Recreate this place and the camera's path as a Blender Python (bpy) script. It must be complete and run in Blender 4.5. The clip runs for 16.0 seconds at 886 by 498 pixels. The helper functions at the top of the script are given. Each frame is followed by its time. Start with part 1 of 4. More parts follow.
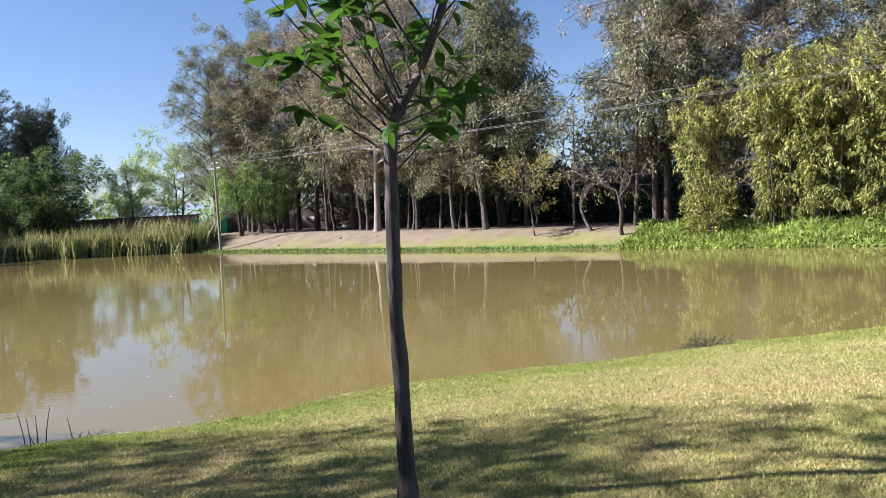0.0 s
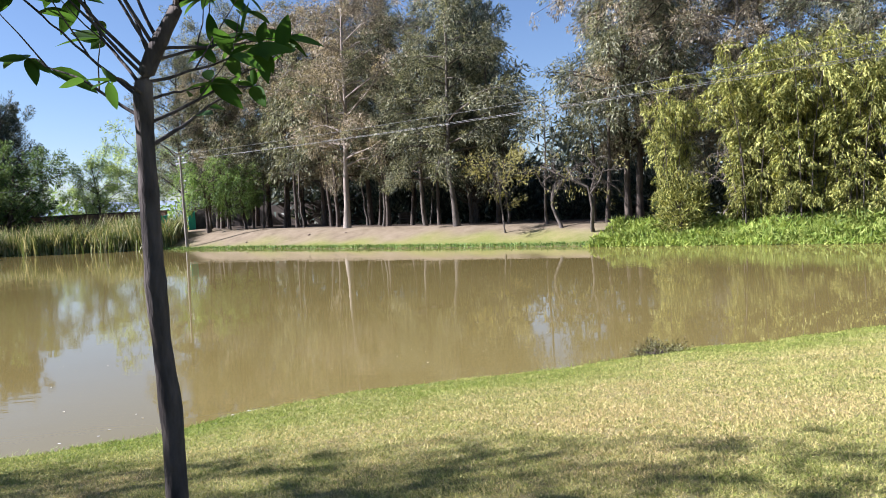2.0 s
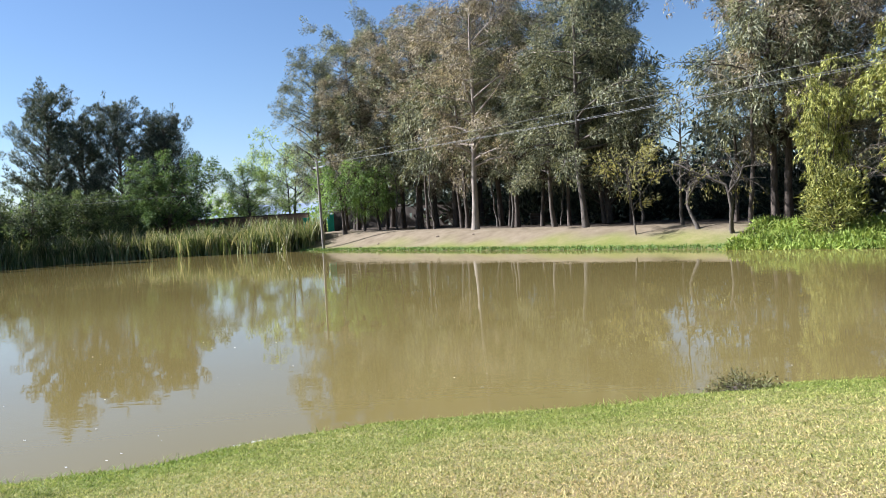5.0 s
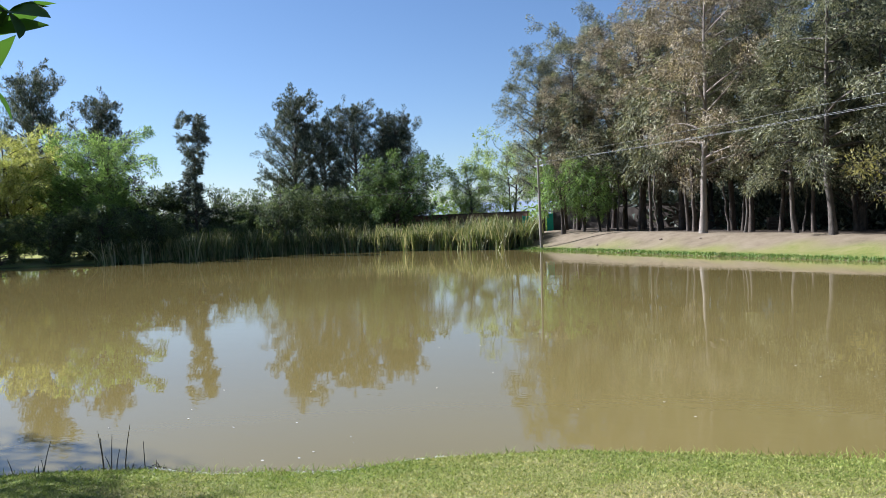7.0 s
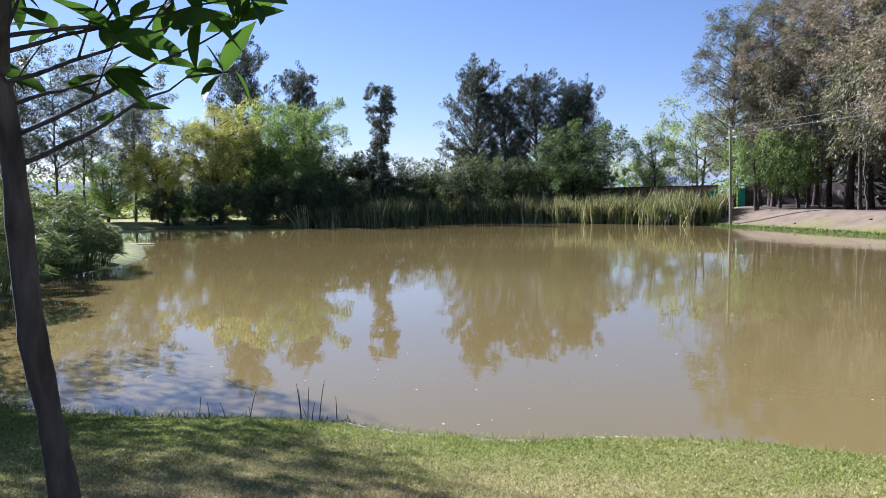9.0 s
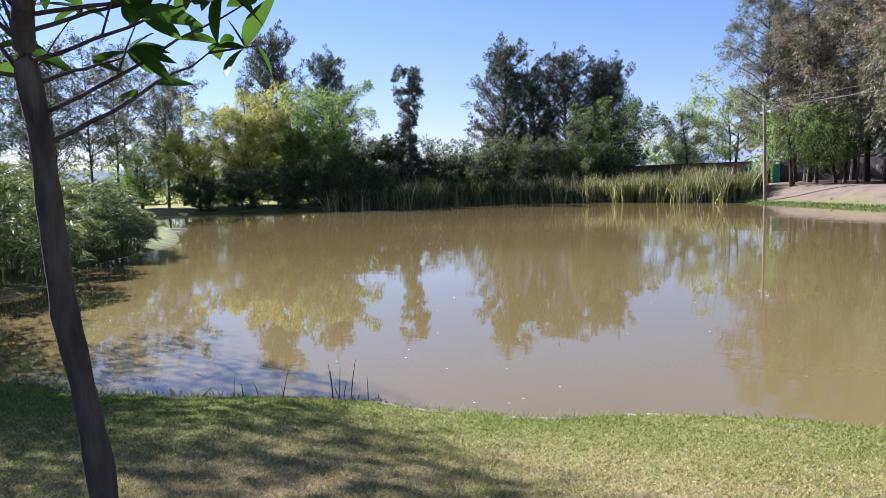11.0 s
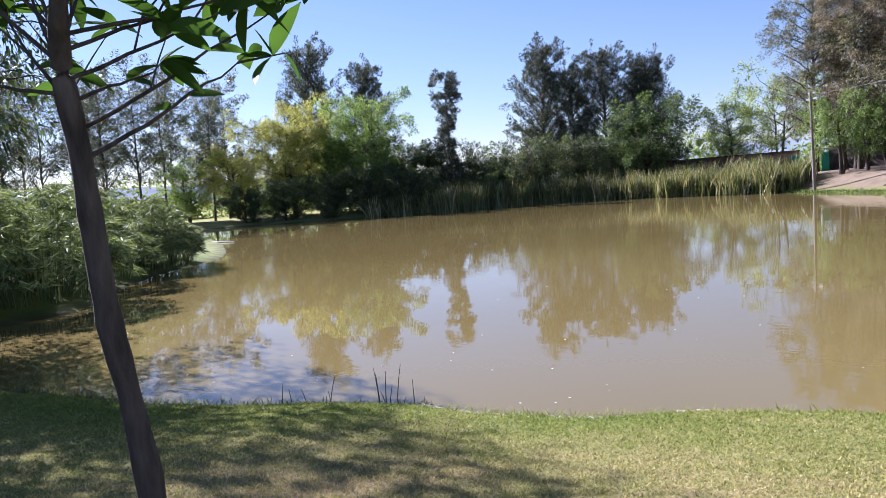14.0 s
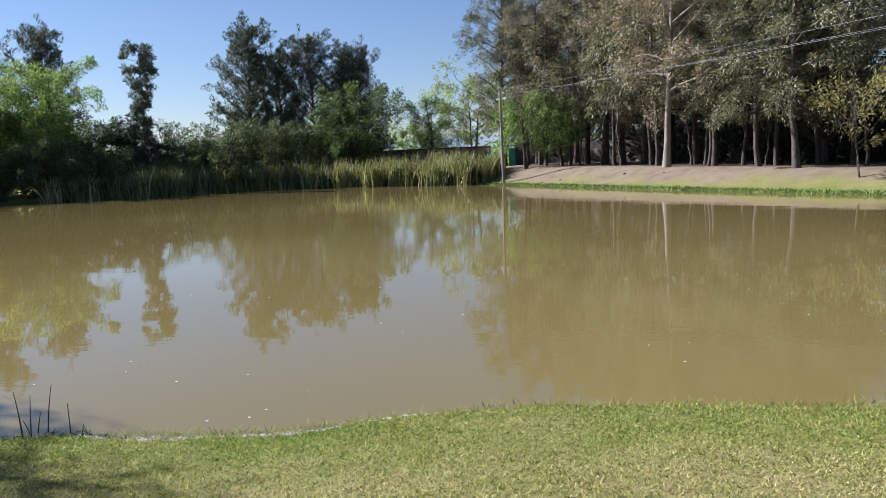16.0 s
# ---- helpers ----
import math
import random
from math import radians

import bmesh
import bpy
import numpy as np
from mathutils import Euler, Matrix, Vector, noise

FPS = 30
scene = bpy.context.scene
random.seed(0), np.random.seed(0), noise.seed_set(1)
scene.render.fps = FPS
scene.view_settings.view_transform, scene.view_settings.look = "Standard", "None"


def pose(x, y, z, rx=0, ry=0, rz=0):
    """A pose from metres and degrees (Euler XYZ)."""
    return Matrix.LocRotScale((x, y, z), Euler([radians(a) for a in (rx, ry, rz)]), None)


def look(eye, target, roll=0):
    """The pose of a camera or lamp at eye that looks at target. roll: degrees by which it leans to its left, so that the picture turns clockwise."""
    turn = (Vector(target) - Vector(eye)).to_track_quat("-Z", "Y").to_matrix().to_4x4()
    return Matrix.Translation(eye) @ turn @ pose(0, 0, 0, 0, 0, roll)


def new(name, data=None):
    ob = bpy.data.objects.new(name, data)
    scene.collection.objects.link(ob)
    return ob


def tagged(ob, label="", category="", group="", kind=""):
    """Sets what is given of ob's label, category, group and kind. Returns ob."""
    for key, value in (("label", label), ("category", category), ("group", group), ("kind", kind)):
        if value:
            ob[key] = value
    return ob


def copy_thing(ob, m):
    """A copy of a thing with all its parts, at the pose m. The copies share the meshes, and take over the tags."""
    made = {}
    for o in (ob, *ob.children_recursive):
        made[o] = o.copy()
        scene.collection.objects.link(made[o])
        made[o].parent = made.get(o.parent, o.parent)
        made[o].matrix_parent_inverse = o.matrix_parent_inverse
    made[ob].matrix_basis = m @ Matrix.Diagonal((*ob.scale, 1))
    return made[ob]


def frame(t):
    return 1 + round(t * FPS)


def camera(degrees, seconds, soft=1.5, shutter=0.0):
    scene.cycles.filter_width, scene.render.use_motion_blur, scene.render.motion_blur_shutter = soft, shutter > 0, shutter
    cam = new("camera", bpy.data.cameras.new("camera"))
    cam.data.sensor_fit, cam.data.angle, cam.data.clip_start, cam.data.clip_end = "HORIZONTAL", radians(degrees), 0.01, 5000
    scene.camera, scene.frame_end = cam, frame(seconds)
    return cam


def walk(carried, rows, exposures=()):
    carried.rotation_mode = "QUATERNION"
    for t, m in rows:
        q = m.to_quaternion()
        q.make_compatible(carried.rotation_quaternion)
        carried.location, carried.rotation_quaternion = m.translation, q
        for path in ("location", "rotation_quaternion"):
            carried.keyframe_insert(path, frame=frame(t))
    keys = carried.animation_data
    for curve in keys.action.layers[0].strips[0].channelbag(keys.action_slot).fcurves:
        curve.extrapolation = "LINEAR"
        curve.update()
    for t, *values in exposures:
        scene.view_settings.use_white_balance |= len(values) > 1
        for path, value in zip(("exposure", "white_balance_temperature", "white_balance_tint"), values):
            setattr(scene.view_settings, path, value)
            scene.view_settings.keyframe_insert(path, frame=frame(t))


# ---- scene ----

cam = camera(60.4, 16.0, soft=0.45)
PATH = [
    (0, (0.245, -0.76, 2.447), (0.245, 1.238, 2.348), -2.9),
    (0.5, (0.415, -0.522, 2.413), (0.422, 1.475, 2.302), -2.7),
    (1, (0.559, -0.253, 2.437), (0.594, 1.744, 2.337), -2.8),
    (1.5, (0.779, -0.036, 2.417), (0.848, 1.961, 2.329), -3.0),
    (2, (0.964, 0.241, 2.384), (1.014, 2.238, 2.274), -2.8),
    (2.5, (1.138, 0.495, 2.43), (1.197, 2.491, 2.316), -3.8),
    (3, (1.423, 0.663, 2.439), (1.543, 2.656, 2.323), -3.9),
    (5.5, (2.318, 1.584, 2.46), (1.822, 3.521, 2.387), -3.8),
    (6, (2.286, 1.777, 2.489), (1.655, 3.674, 2.449), -4.2),
    (6.5, (2.322, 2.013, 2.51), (1.584, 3.872, 2.475), -3.0),
    (7, (2.314, 2.115, 2.516), (1.433, 3.909, 2.447), -2.0),
    (7.5, (2.25, 2.085, 2.525), (1.144, 3.748, 2.42), -1.8),
    (8, (2.187, 2.053, 2.539), (0.908, 3.585, 2.418), -1.7),
    (8.5, (2.216, 2.069, 2.549), (0.951, 3.613, 2.418), -0.7),
    (11, (2.231, 2.098, 2.515), (0.906, 3.585, 2.334), -1.7),
    (11.5, (2.255, 2.101, 2.516), (0.897, 3.557, 2.319), -2.4),
    (12, (2.256, 2.107, 2.513), (0.84, 3.504, 2.304), -3.8),
    (12.5, (2.248, 2.097, 2.508), (0.756, 3.412, 2.299), -5.3),
    (13, (2.236, 2.068, 2.506), (0.689, 3.319, 2.302), -6.2),
    (13.5, (2.259, 2.059, 2.501), (0.737, 3.34, 2.298), -5.9),
    (14, (2.261, 2.115, 2.497), (0.853, 3.525, 2.331), -4.1),
    (14.5, (2.185, 2.317, 2.497), (0.916, 3.86, 2.382), -2.2),
    (15, (2.035, 2.506, 2.477), (0.851, 4.114, 2.368), -1.5),
    (15.5, (1.931, 2.74, 2.432), (0.881, 4.436, 2.282), -1.7),
    (16, (1.798, 3.002, 2.427), (1.012, 4.825, 2.188), -2.2),
]
walk(cam, [(t, look(eye, target, roll)) for t, eye, target, roll in PATH],
     exposures=[(0.0, 1.65, 5700, 21.0), (2.5, 1.7, 5700, 20.0), (5.5, 1.6, 5600, 14.0), (7.0, 1.45, 5500, 15.0), (8.5, 1.5, 5350, 26.0), (11.0, 1.55, 5400, 32.0), (12.5, 1.68, 5350, 36.0),
                (13.5, 1.68, 5350, 37.0), (14.5, 1.45, 5600, 26.0), (15.0, 1.02, 5600, 23.0), (16.0, 1.25, 5650, 20.0)])

# ---- daylight ----
SUN_AZ, SUN_EL = -90.0, 34.0      # degrees: clockwise from +y, and above the horizon
world = bpy.data.worlds.new("daylight")
scene.world = world
world.use_nodes = True
wn = world.node_tree.nodes
sky = wn.new("ShaderNodeTexSky")
sky.sky_type = "NISHITA"
sky.sun_disc = False
sky.sun_elevation = radians(SUN_EL)
sky.sun_rotation = radians(SUN_AZ)
sky.air_density = 1.0
sky.dust_density = 0.15
sky.ozone_density = 2.5
world.node_tree.links.new(sky.outputs[0], wn["Background"].inputs[0])
wn["Background"].inputs[1].default_value = 0.041
sun_way = Vector((math.sin(radians(SUN_AZ)) * math.cos(radians(SUN_EL)), math.cos(radians(SUN_AZ)) * math.cos(radians(SUN_EL)), math.sin(radians(SUN_EL))))
sun_data = bpy.data.lights.new("sun", "SUN")
sun_data.energy = 5.0
sun_data.angle = radians(0.55)
sun_data.color = (1.0, 0.965, 0.90)
sun = new("sun", sun_data)
sun.matrix_world = look(sun_way * 100, (0, 0, 0))


# ---- materials ----
def nodes_of(name):
    m = bpy.data.materials.new(name)
    m.use_nodes = True
    return m, m.node_tree.nodes, m.node_tree.links


def ramp_node(n, stops):
    r = n.new("ShaderNodeValToRGB")
    while len(r.color_ramp.elements) < len(stops):
        r.color_ramp.elements.new(0.5)
    for e, (p, c) in zip(r.color_ramp.elements, stops):
        e.position, e.color = p, (*c, 1)
    return r


def noise_node(n, l, coord, scale, detail=4.0, rough=0.55):
    t = n.new("ShaderNodeTexNoise")
    t.inputs["Scale"].default_value = scale
    t.inputs["Detail"].default_value = detail
    t.inputs["Roughness"].default_value = rough
    l.new(coord, t.inputs["Vector"])
    return t


def mix_node(n, l, fac, a, b, mode="MIX"):
    m = n.new("ShaderNodeMix")
    m.data_type, m.blend_type = "RGBA", mode
    for sock, v in ((m.inputs[0], fac), (m.inputs[6], a), (m.inputs[7], b)):
        if isinstance(v, (int, float)):
            sock.default_value = v
        elif isinstance(v, tuple):
            sock.default_value = (*v, 1)
        else:
            l.new(v, sock)
    return m.outputs[2]


def leaf_material(name, stops, through_light=0.35, rough=0.55, patch=0.45, gloss=0.14):
    """Leaves: each one takes its own tint; clumps vary too; light passes through."""
    m, n, l = nodes_of(name)
    geo = n.new("ShaderNodeNewGeometry")
    info = n.new("ShaderNodeObjectInfo")
    coord = n.new("ShaderNodeTexCoord")
    r = ramp_node(n, stops)
    l.new(geo.outputs["Random Per Island"], r.inputs[0])
    big = noise_node(n, l, coord.outputs["Object"], patch, 3)
    hsv = n.new("ShaderNodeHueSaturation")
    l.new(r.outputs[0], hsv.inputs["Color"])
    val = n.new("ShaderNodeMath")
    val.operation = "MULTIPLY_ADD"
    l.new(big.outputs["Fac"], val.inputs[0])
    val.inputs[1].default_value, val.inputs[2].default_value = 1.5, 0.15
    val2 = n.new("ShaderNodeMath")
    val2.operation = "MULTIPLY_ADD"
    l.new(info.outputs["Random"], val2.inputs[0])
    val2.inputs[1].default_value = 0.25
    l.new(val.outputs[0], val2.inputs[2])
    l.new(val2.outputs[0], hsv.inputs["Value"])
    p = n["Principled BSDF"]
    p.inputs["Roughness"].default_value = rough
    p.inputs["Specular IOR Level"].default_value = gloss
    l.new(hsv.outputs[0], p.inputs["Base Color"])
    tr = n.new("ShaderNodeBsdfTranslucent")
    warm = mix_node(n, l, 0.55, hsv.outputs[0], (1.35, 1.25, 0.35), "MULTIPLY")
    l.new(warm, tr.inputs[0])
    mx = n.new("ShaderNodeMixShader")
    mx.inputs[0].default_value = through_light
    l.new(p.outputs[0], mx.inputs[1])
    l.new(tr.outputs[0], mx.inputs[2])
    l.new(mx.outputs[0], n["Material Output"].inputs[0])
    return m


def surface(name, a, b, scale=3.0, rough=0.85, bump=0.3, fine=30.0, stretch=(1, 1, 1), metal=0.0):
    """A rough surface of two tones with a coarse and a fine variation."""
    m, n, l = nodes_of(name)
    coord = n.new("ShaderNodeTexCoord")
    mp = n.new("ShaderNodeMapping")
    mp.inputs["Scale"].default_value = stretch
    l.new(coord.outputs["Object"], mp.inputs[0])
    big = noise_node(n, l, mp.outputs[0], scale, 5)
    small = noise_node(n, l, mp.outputs[0], fine, 4)
    r = ramp_node(n, [(0.3, a), (0.7, b)])
    l.new(big.outputs["Fac"], r.inputs[0])
    col = mix_node(n, l, 0.5, r.outputs[0], small.outputs["Fac"], "OVERLAY")
    p = n["Principled BSDF"]
    l.new(col, p.inputs["Base Color"])
    p.inputs["Roughness"].default_value = rough
    p.inputs["Metallic"].default_value = metal
    p.inputs["Specular IOR Level"].default_value = 0.25
    bp = n.new("ShaderNodeBump")
    bp.inputs["Strength"].default_value = bump
    bp.inputs["Distance"].default_value = 0.02
    l.new(small.outputs["Fac"], bp.inputs["Height"])
    l.new(bp.outputs[0], p.inputs["Normal"])
    return m


def lawn_colour(n, l):
    """Turf: green by the water, straw-dry further up, mottled; the same for soil and blades."""
    geo = n.new("ShaderNodeNewGeometry")
    at = n.new("ShaderNodeAttribute")
    at.attribute_name = "dry"
    big = noise_node(n, l, geo.outputs["Position"], 0.55, 4, 0.6)
    mid = noise_node(n, l, geo.outputs["Position"], 3.1, 4, 0.65)
    s = n.new("ShaderNodeMath")
    s.operation = "MULTIPLY_ADD"
    l.new(big.outputs["Fac"], s.inputs[0])
    s.inputs[1].default_value = 1.0
    l.new(at.outputs["Fac"], s.inputs[2])
    s2 = n.new("ShaderNodeMath")
    s2.operation = "MULTIPLY_ADD"
    l.new(mid.outputs["Fac"], s2.inputs[0])
    s2.inputs[1].default_value = 0.55
    l.new(s.outputs[0], s2.inputs[2])
    tuft = noise_node(n, l, geo.outputs["Position"], 13.0, 3, 0.6)
    s3 = n.new("ShaderNodeMath")
    s3.operation = "MULTIPLY_ADD"
    l.new(tuft.outputs["Fac"], s3.inputs[0])
    s3.inputs[1].default_value = 0.5
    l.new(s2.outputs[0], s3.inputs[2])
    s2 = n.new("ShaderNodeMath")
    s2.operation = "SUBTRACT"
    l.new(s3.outputs[0], s2.inputs[0])
    s2.inputs[1].default_value = 0.25
    r = ramp_node(n, [(0.36, (0.125, 0.175, 0.034)), (0.58, (0.205, 0.228, 0.068)), (0.80, (0.292, 0.275, 0.130)), (1.0, (0.35, 0.285, 0.17))])
    half = n.new("ShaderNodeMath")
    half.operation = "MULTIPLY"
    half.inputs[1].default_value = 0.72
    l.new(s2.outputs[0], half.inputs[0])
    l.new(half.outputs[0], r.inputs[0])
    return r.outputs[0], geo


def ground_material():
    m, n, l = nodes_of("ground")
    turf, geo = lawn_colour(n, l)
    sand = n.new("ShaderNodeAttribute")
    sand.attribute_name = "sand"
    wet = n.new("ShaderNodeAttribute")
    wet.attribute_name = "wet"
    field = n.new("ShaderNodeAttribute")
    field.attribute_name = "field"
    fine = noise_node(n, l, geo.outputs["Position"], 26.0, 6, 0.7)
    coarse = noise_node(n, l, geo.outputs["Position"], 0.9, 5, 0.65)
    earth = ramp_node(n, [(0.3, (0.125, 0.096, 0.060)), (0.5, (0.18, 0.14, 0.090)), (0.75, (0.225, 0.18, 0.12))])
    l.new(coarse.outputs["Fac"], earth.inputs[0])
    thatch = n.new("ShaderNodeAttribute")
    thatch.attribute_name = "thatch"
    turf = mix_node(n, l, thatch.outputs["Fac"], turf, mix_node(n, l, 1.0, turf, (0.74, 0.70, 0.58), "MULTIPLY"))
    c = mix_node(n, l, sand.outputs["Fac"], turf, earth.outputs[0])
    # dark brown ground tone, mixed in by the mask
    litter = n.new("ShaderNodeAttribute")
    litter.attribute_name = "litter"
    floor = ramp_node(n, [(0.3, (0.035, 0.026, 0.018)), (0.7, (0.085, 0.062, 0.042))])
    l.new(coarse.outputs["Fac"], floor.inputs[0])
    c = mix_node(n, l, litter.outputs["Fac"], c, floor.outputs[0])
    yellow = ramp_node(n, [(0.35, (0.12, 0.15, 0.03)), (0.6, (0.30, 0.27, 0.04))])
    l.new(coarse.outputs["Fac"], yellow.inputs[0])
    c = mix_node(n, l, field.outputs["Fac"], c, yellow.outputs[0])
    c = mix_node(n, l, wet.outputs["Fac"], c, (0.06, 0.046, 0.025))
    c = mix_node(n, l, 0.55, c, fine.outputs["Fac"], "OVERLAY")
    p = n["Principled BSDF"]
    l.new(c, p.inputs["Base Color"])
    p.inputs["Roughness"].default_value = 0.95
    p.inputs["Specular IOR Level"].default_value = 0.15
    bp = n.new("ShaderNodeBump")
    bp.inputs["Strength"].default_value = 0.6
    bp.inputs["Distance"].default_value = 0.03
    l.new(fine.outputs["Fac"], bp.inputs["Height"])
    l.new(bp.outputs[0], p.inputs["Normal"])
    return m


def grass_material():
    m, n, l = nodes_of("grass_blade")
    turf, geo = lawn_colour(n, l)
    tint = ramp_node(n, [(0.0, (0.5, 0.58, 0.3)), (0.35, (1.1, 1.16, 0.75)), (0.75, (1.7, 1.66, 1.2)), (1.0, (2.2, 2.05, 1.7))])
    l.new(geo.outputs["Random Per Island"], tint.inputs[0])
    c = mix_node(n, l, 1.0, turf, tint.outputs[0], "MULTIPLY")
    p = n["Principled BSDF"]
    l.new(c, p.inputs["Base Color"])
    p.inputs["Roughness"].default_value = 0.6
    p.inputs["Specular IOR Level"].default_value = 0.25
    tr = n.new("ShaderNodeBsdfTranslucent")
    l.new(c, tr.inputs[0])
    mx = n.new("ShaderNodeMixShader")
    mx.inputs[0].default_value = 0.35
    l.new(p.outputs[0], mx.inputs[1])
    l.new(tr.outputs[0], mx.inputs[2])
    l.new(mx.outputs[0], n["Material Output"].inputs[0])
    return m


def water_material():
    """Muddy pond water: clay in suspension under a mirror-smooth, faintly rippled surface."""
    m, n, l = nodes_of("pond_water")
    geo = n.new("ShaderNodeNewGeometry")
    mp = n.new("ShaderNodeMapping")
    mp.inputs["Rotation"].default_value = (0, 0, radians(-20))
    mp.inputs["Scale"].default_value = (0.55, 1.5, 1)
    l.new(geo.outputs["Position"], mp.inputs[0])
    silt = noise_node(n, l, geo.outputs["Position"], 0.06, 4)
    r = ramp_node(n, [(0.3, (0.146, 0.112, 0.036)), (0.7, (0.180, 0.141, 0.050))])
    l.new(silt.outputs["Fac"], r.inputs[0])
    p = n["Principled BSDF"]
    l.new(r.outputs[0], p.inputs["Base Color"])
    p.inputs["Roughness"].default_value = 0.008
    p.inputs["IOR"].default_value = 1.333
    small = noise_node(n, l, mp.outputs[0], 3.2, 3, 0.55)
    calm = noise_node(n, l, geo.outputs["Position"], 0.12, 2)
    calm_r = ramp_node(n, [(0.42, (0.12, 0.12, 0.12)), (0.68, (1, 1, 1))])
    l.new(calm.outputs["Fac"], calm_r.inputs[0])
    swell = noise_node(n, l, mp.outputs[0], 0.5, 2)
    h = n.new("ShaderNodeMath")
    h.operation = "MULTIPLY"
    l.new(small.outputs["Fac"], h.inputs[0])
    l.new(calm_r.outputs[0], h.inputs[1])
    h2 = n.new("ShaderNodeMath")
    h2.operation = "MULTIPLY_ADD"
    l.new(swell.outputs["Fac"], h2.inputs[0])
    h2.inputs[1].default_value = 0.8
    l.new(h.outputs[0], h2.inputs[2])
    bp = n.new("ShaderNodeBump")
    bp.inputs["Strength"].default_value = 0.09
    bp.inputs["Distance"].default_value = 0.04
    l.new(h2.outputs[0], bp.inputs["Height"])
    l.new(bp.outputs[0], p.inputs["Normal"])
    return m


def bark_material(name, a, b, scale=6.0):
    return surface(name, a, b, scale=scale, rough=0.9, bump=0.9, fine=24.0, stretch=(1, 1, 0.25))


GROUND = ground_material()
GRASS = grass_material()
WATER = water_material()
BARK_DARK = bark_material("dark_bark", (0.035, 0.028, 0.022), (0.11, 0.085, 0.065))
BARK_GREY = bark_material("grey_bark", (0.050, 0.041, 0.033), (0.124, 0.104, 0.083))
BARK_PALE = bark_material("pale_bark", (0.166, 0.132, 0.103), (0.302, 0.263, 0.220), 2.0)
BARK_YOUNG = bark_material("young_bark", (0.026, 0.021, 0.018), (0.115, 0.094, 0.080), 14.0)
LEAF_OLIVE = leaf_material("olive_needles", [(0.0, (0.038, 0.046, 0.026)), (0.5, (0.16, 0.165, 0.102)), (1.0, (0.40, 0.39, 0.25))], 0.22)
LEAF_BROWN = leaf_material("brown_green_needles", [(0.0, (0.056, 0.047, 0.034)), (0.5, (0.245, 0.205, 0.142)), (1.0, (0.54, 0.46, 0.33))], 0.22)
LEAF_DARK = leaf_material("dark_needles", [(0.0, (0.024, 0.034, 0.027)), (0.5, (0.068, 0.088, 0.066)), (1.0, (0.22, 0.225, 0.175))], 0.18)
LEAF_GREEN = leaf_material("mid_green_leaves", [(0.0, (0.085, 0.14, 0.040)), (0.5, (0.18, 0.28, 0.081)), (1.0, (0.30, 0.41, 0.143))], 0.4)
LEAF_WILLOW = leaf_material("yellow_green_leaves", [(0.0, (0.20, 0.23, 0.055)), (0.5, (0.42, 0.44, 0.12)), (1.0, (0.58, 0.58, 0.25))], 0.45)
LEAF_BAMBOO = leaf_material("bamboo_leaves", [(0.0, (0.050, 0.068, 0.018)), (0.45, (0.19, 0.20, 0.048)), (1.0, (0.50, 0.48, 0.15))], 0.25, 0.5, 0.5)
LEAF_EUCALYPT = leaf_material("grey_green_leaves", [(0.0, (0.038, 0.056, 0.042)), (0.5, (0.094, 0.118, 0.080)), (1.0, (0.187, 0.197, 0.141))], 0.3, 0.4)
LEAF_SCRUB = leaf_material("scrub_leaves", [(0.0, (0.034, 0.052, 0.024)), (0.5, (0.085, 0.118, 0.052)), (1.0, (0.19, 0.22, 0.115))], 0.3)
LEAF_SPARSE = leaf_material("pale_sparse_leaves", [(0.0, (0.157, 0.147, 0.049)), (0.5, (0.274, 0.255, 0.098)), (1.0, (0.353, 0.323, 0.167))], 0.4)
LEAF_ROUND = leaf_material("dull_green_leaves", [(0.0, (0.040, 0.070, 0.024)), (0.5, (0.090, 0.140, 0.048)), (1.0, (0.18, 0.24, 0.10))], 0.3)
LEAF_PALE = leaf_material("pale_green_leaves", [(0.0, (0.12, 0.18, 0.06)), (0.5, (0.25, 0.33, 0.12)), (1.0, (0.40, 0.46, 0.22))], 0.45)
LEAF_DRY = leaf_material("brownish_weed_leaves", [(0.0, (0.06, 0.06, 0.03)), (0.5, (0.14, 0.12, 0.06)), (1.0, (0.22, 0.24, 0.10))], 0.25)
LEAF_WEED = leaf_material("weed_leaves", [(0.0, (0.12, 0.19, 0.03)), (0.5, (0.24, 0.31, 0.06)), (1.0, (0.38, 0.43, 0.11))], 0.3, 0.5, 0.6)
LEAF_STRIP = leaf_material("short_green_grass", [(0.0, (0.06, 0.11, 0.025)), (0.6, (0.12, 0.19, 0.045)), (1.0, (0.2, 0.27, 0.08))], 0.25, 0.5, 0.6)
LEAF_REED = leaf_material("reed_blades", [(0.0, (0.07, 0.098, 0.03)), (0.5, (0.158, 0.185, 0.07)), (0.75, (0.30, 0.28, 0.15)), (1.0, (0.46, 0.41, 0.25))], 0.25, 0.55, 0.3)
LEAF_PAPYRUS = leaf_material("papyrus_threads", [(0.0, (0.060, 0.10, 0.034)), (0.5, (0.155, 0.205, 0.078)), (1.0, (0.30, 0.35, 0.17))], 0.3, 0.5, 0.5)
LEAF_YOUNG = leaf_material("glossy_leaf", [(0.0, (0.029, 0.069, 0.014)), (1.0, (0.069, 0.150, 0.025))], 0.5, 0.55, 3.0, 0.18)
LEAF_SHADE = leaf_material("shade_tree_leaves", [(0.0, (0.037, 0.062, 0.030)), (0.6, (0.094, 0.144, 0.062)), (1.0, (0.163, 0.225, 0.100))], 0.25, 0.45, 0.3)
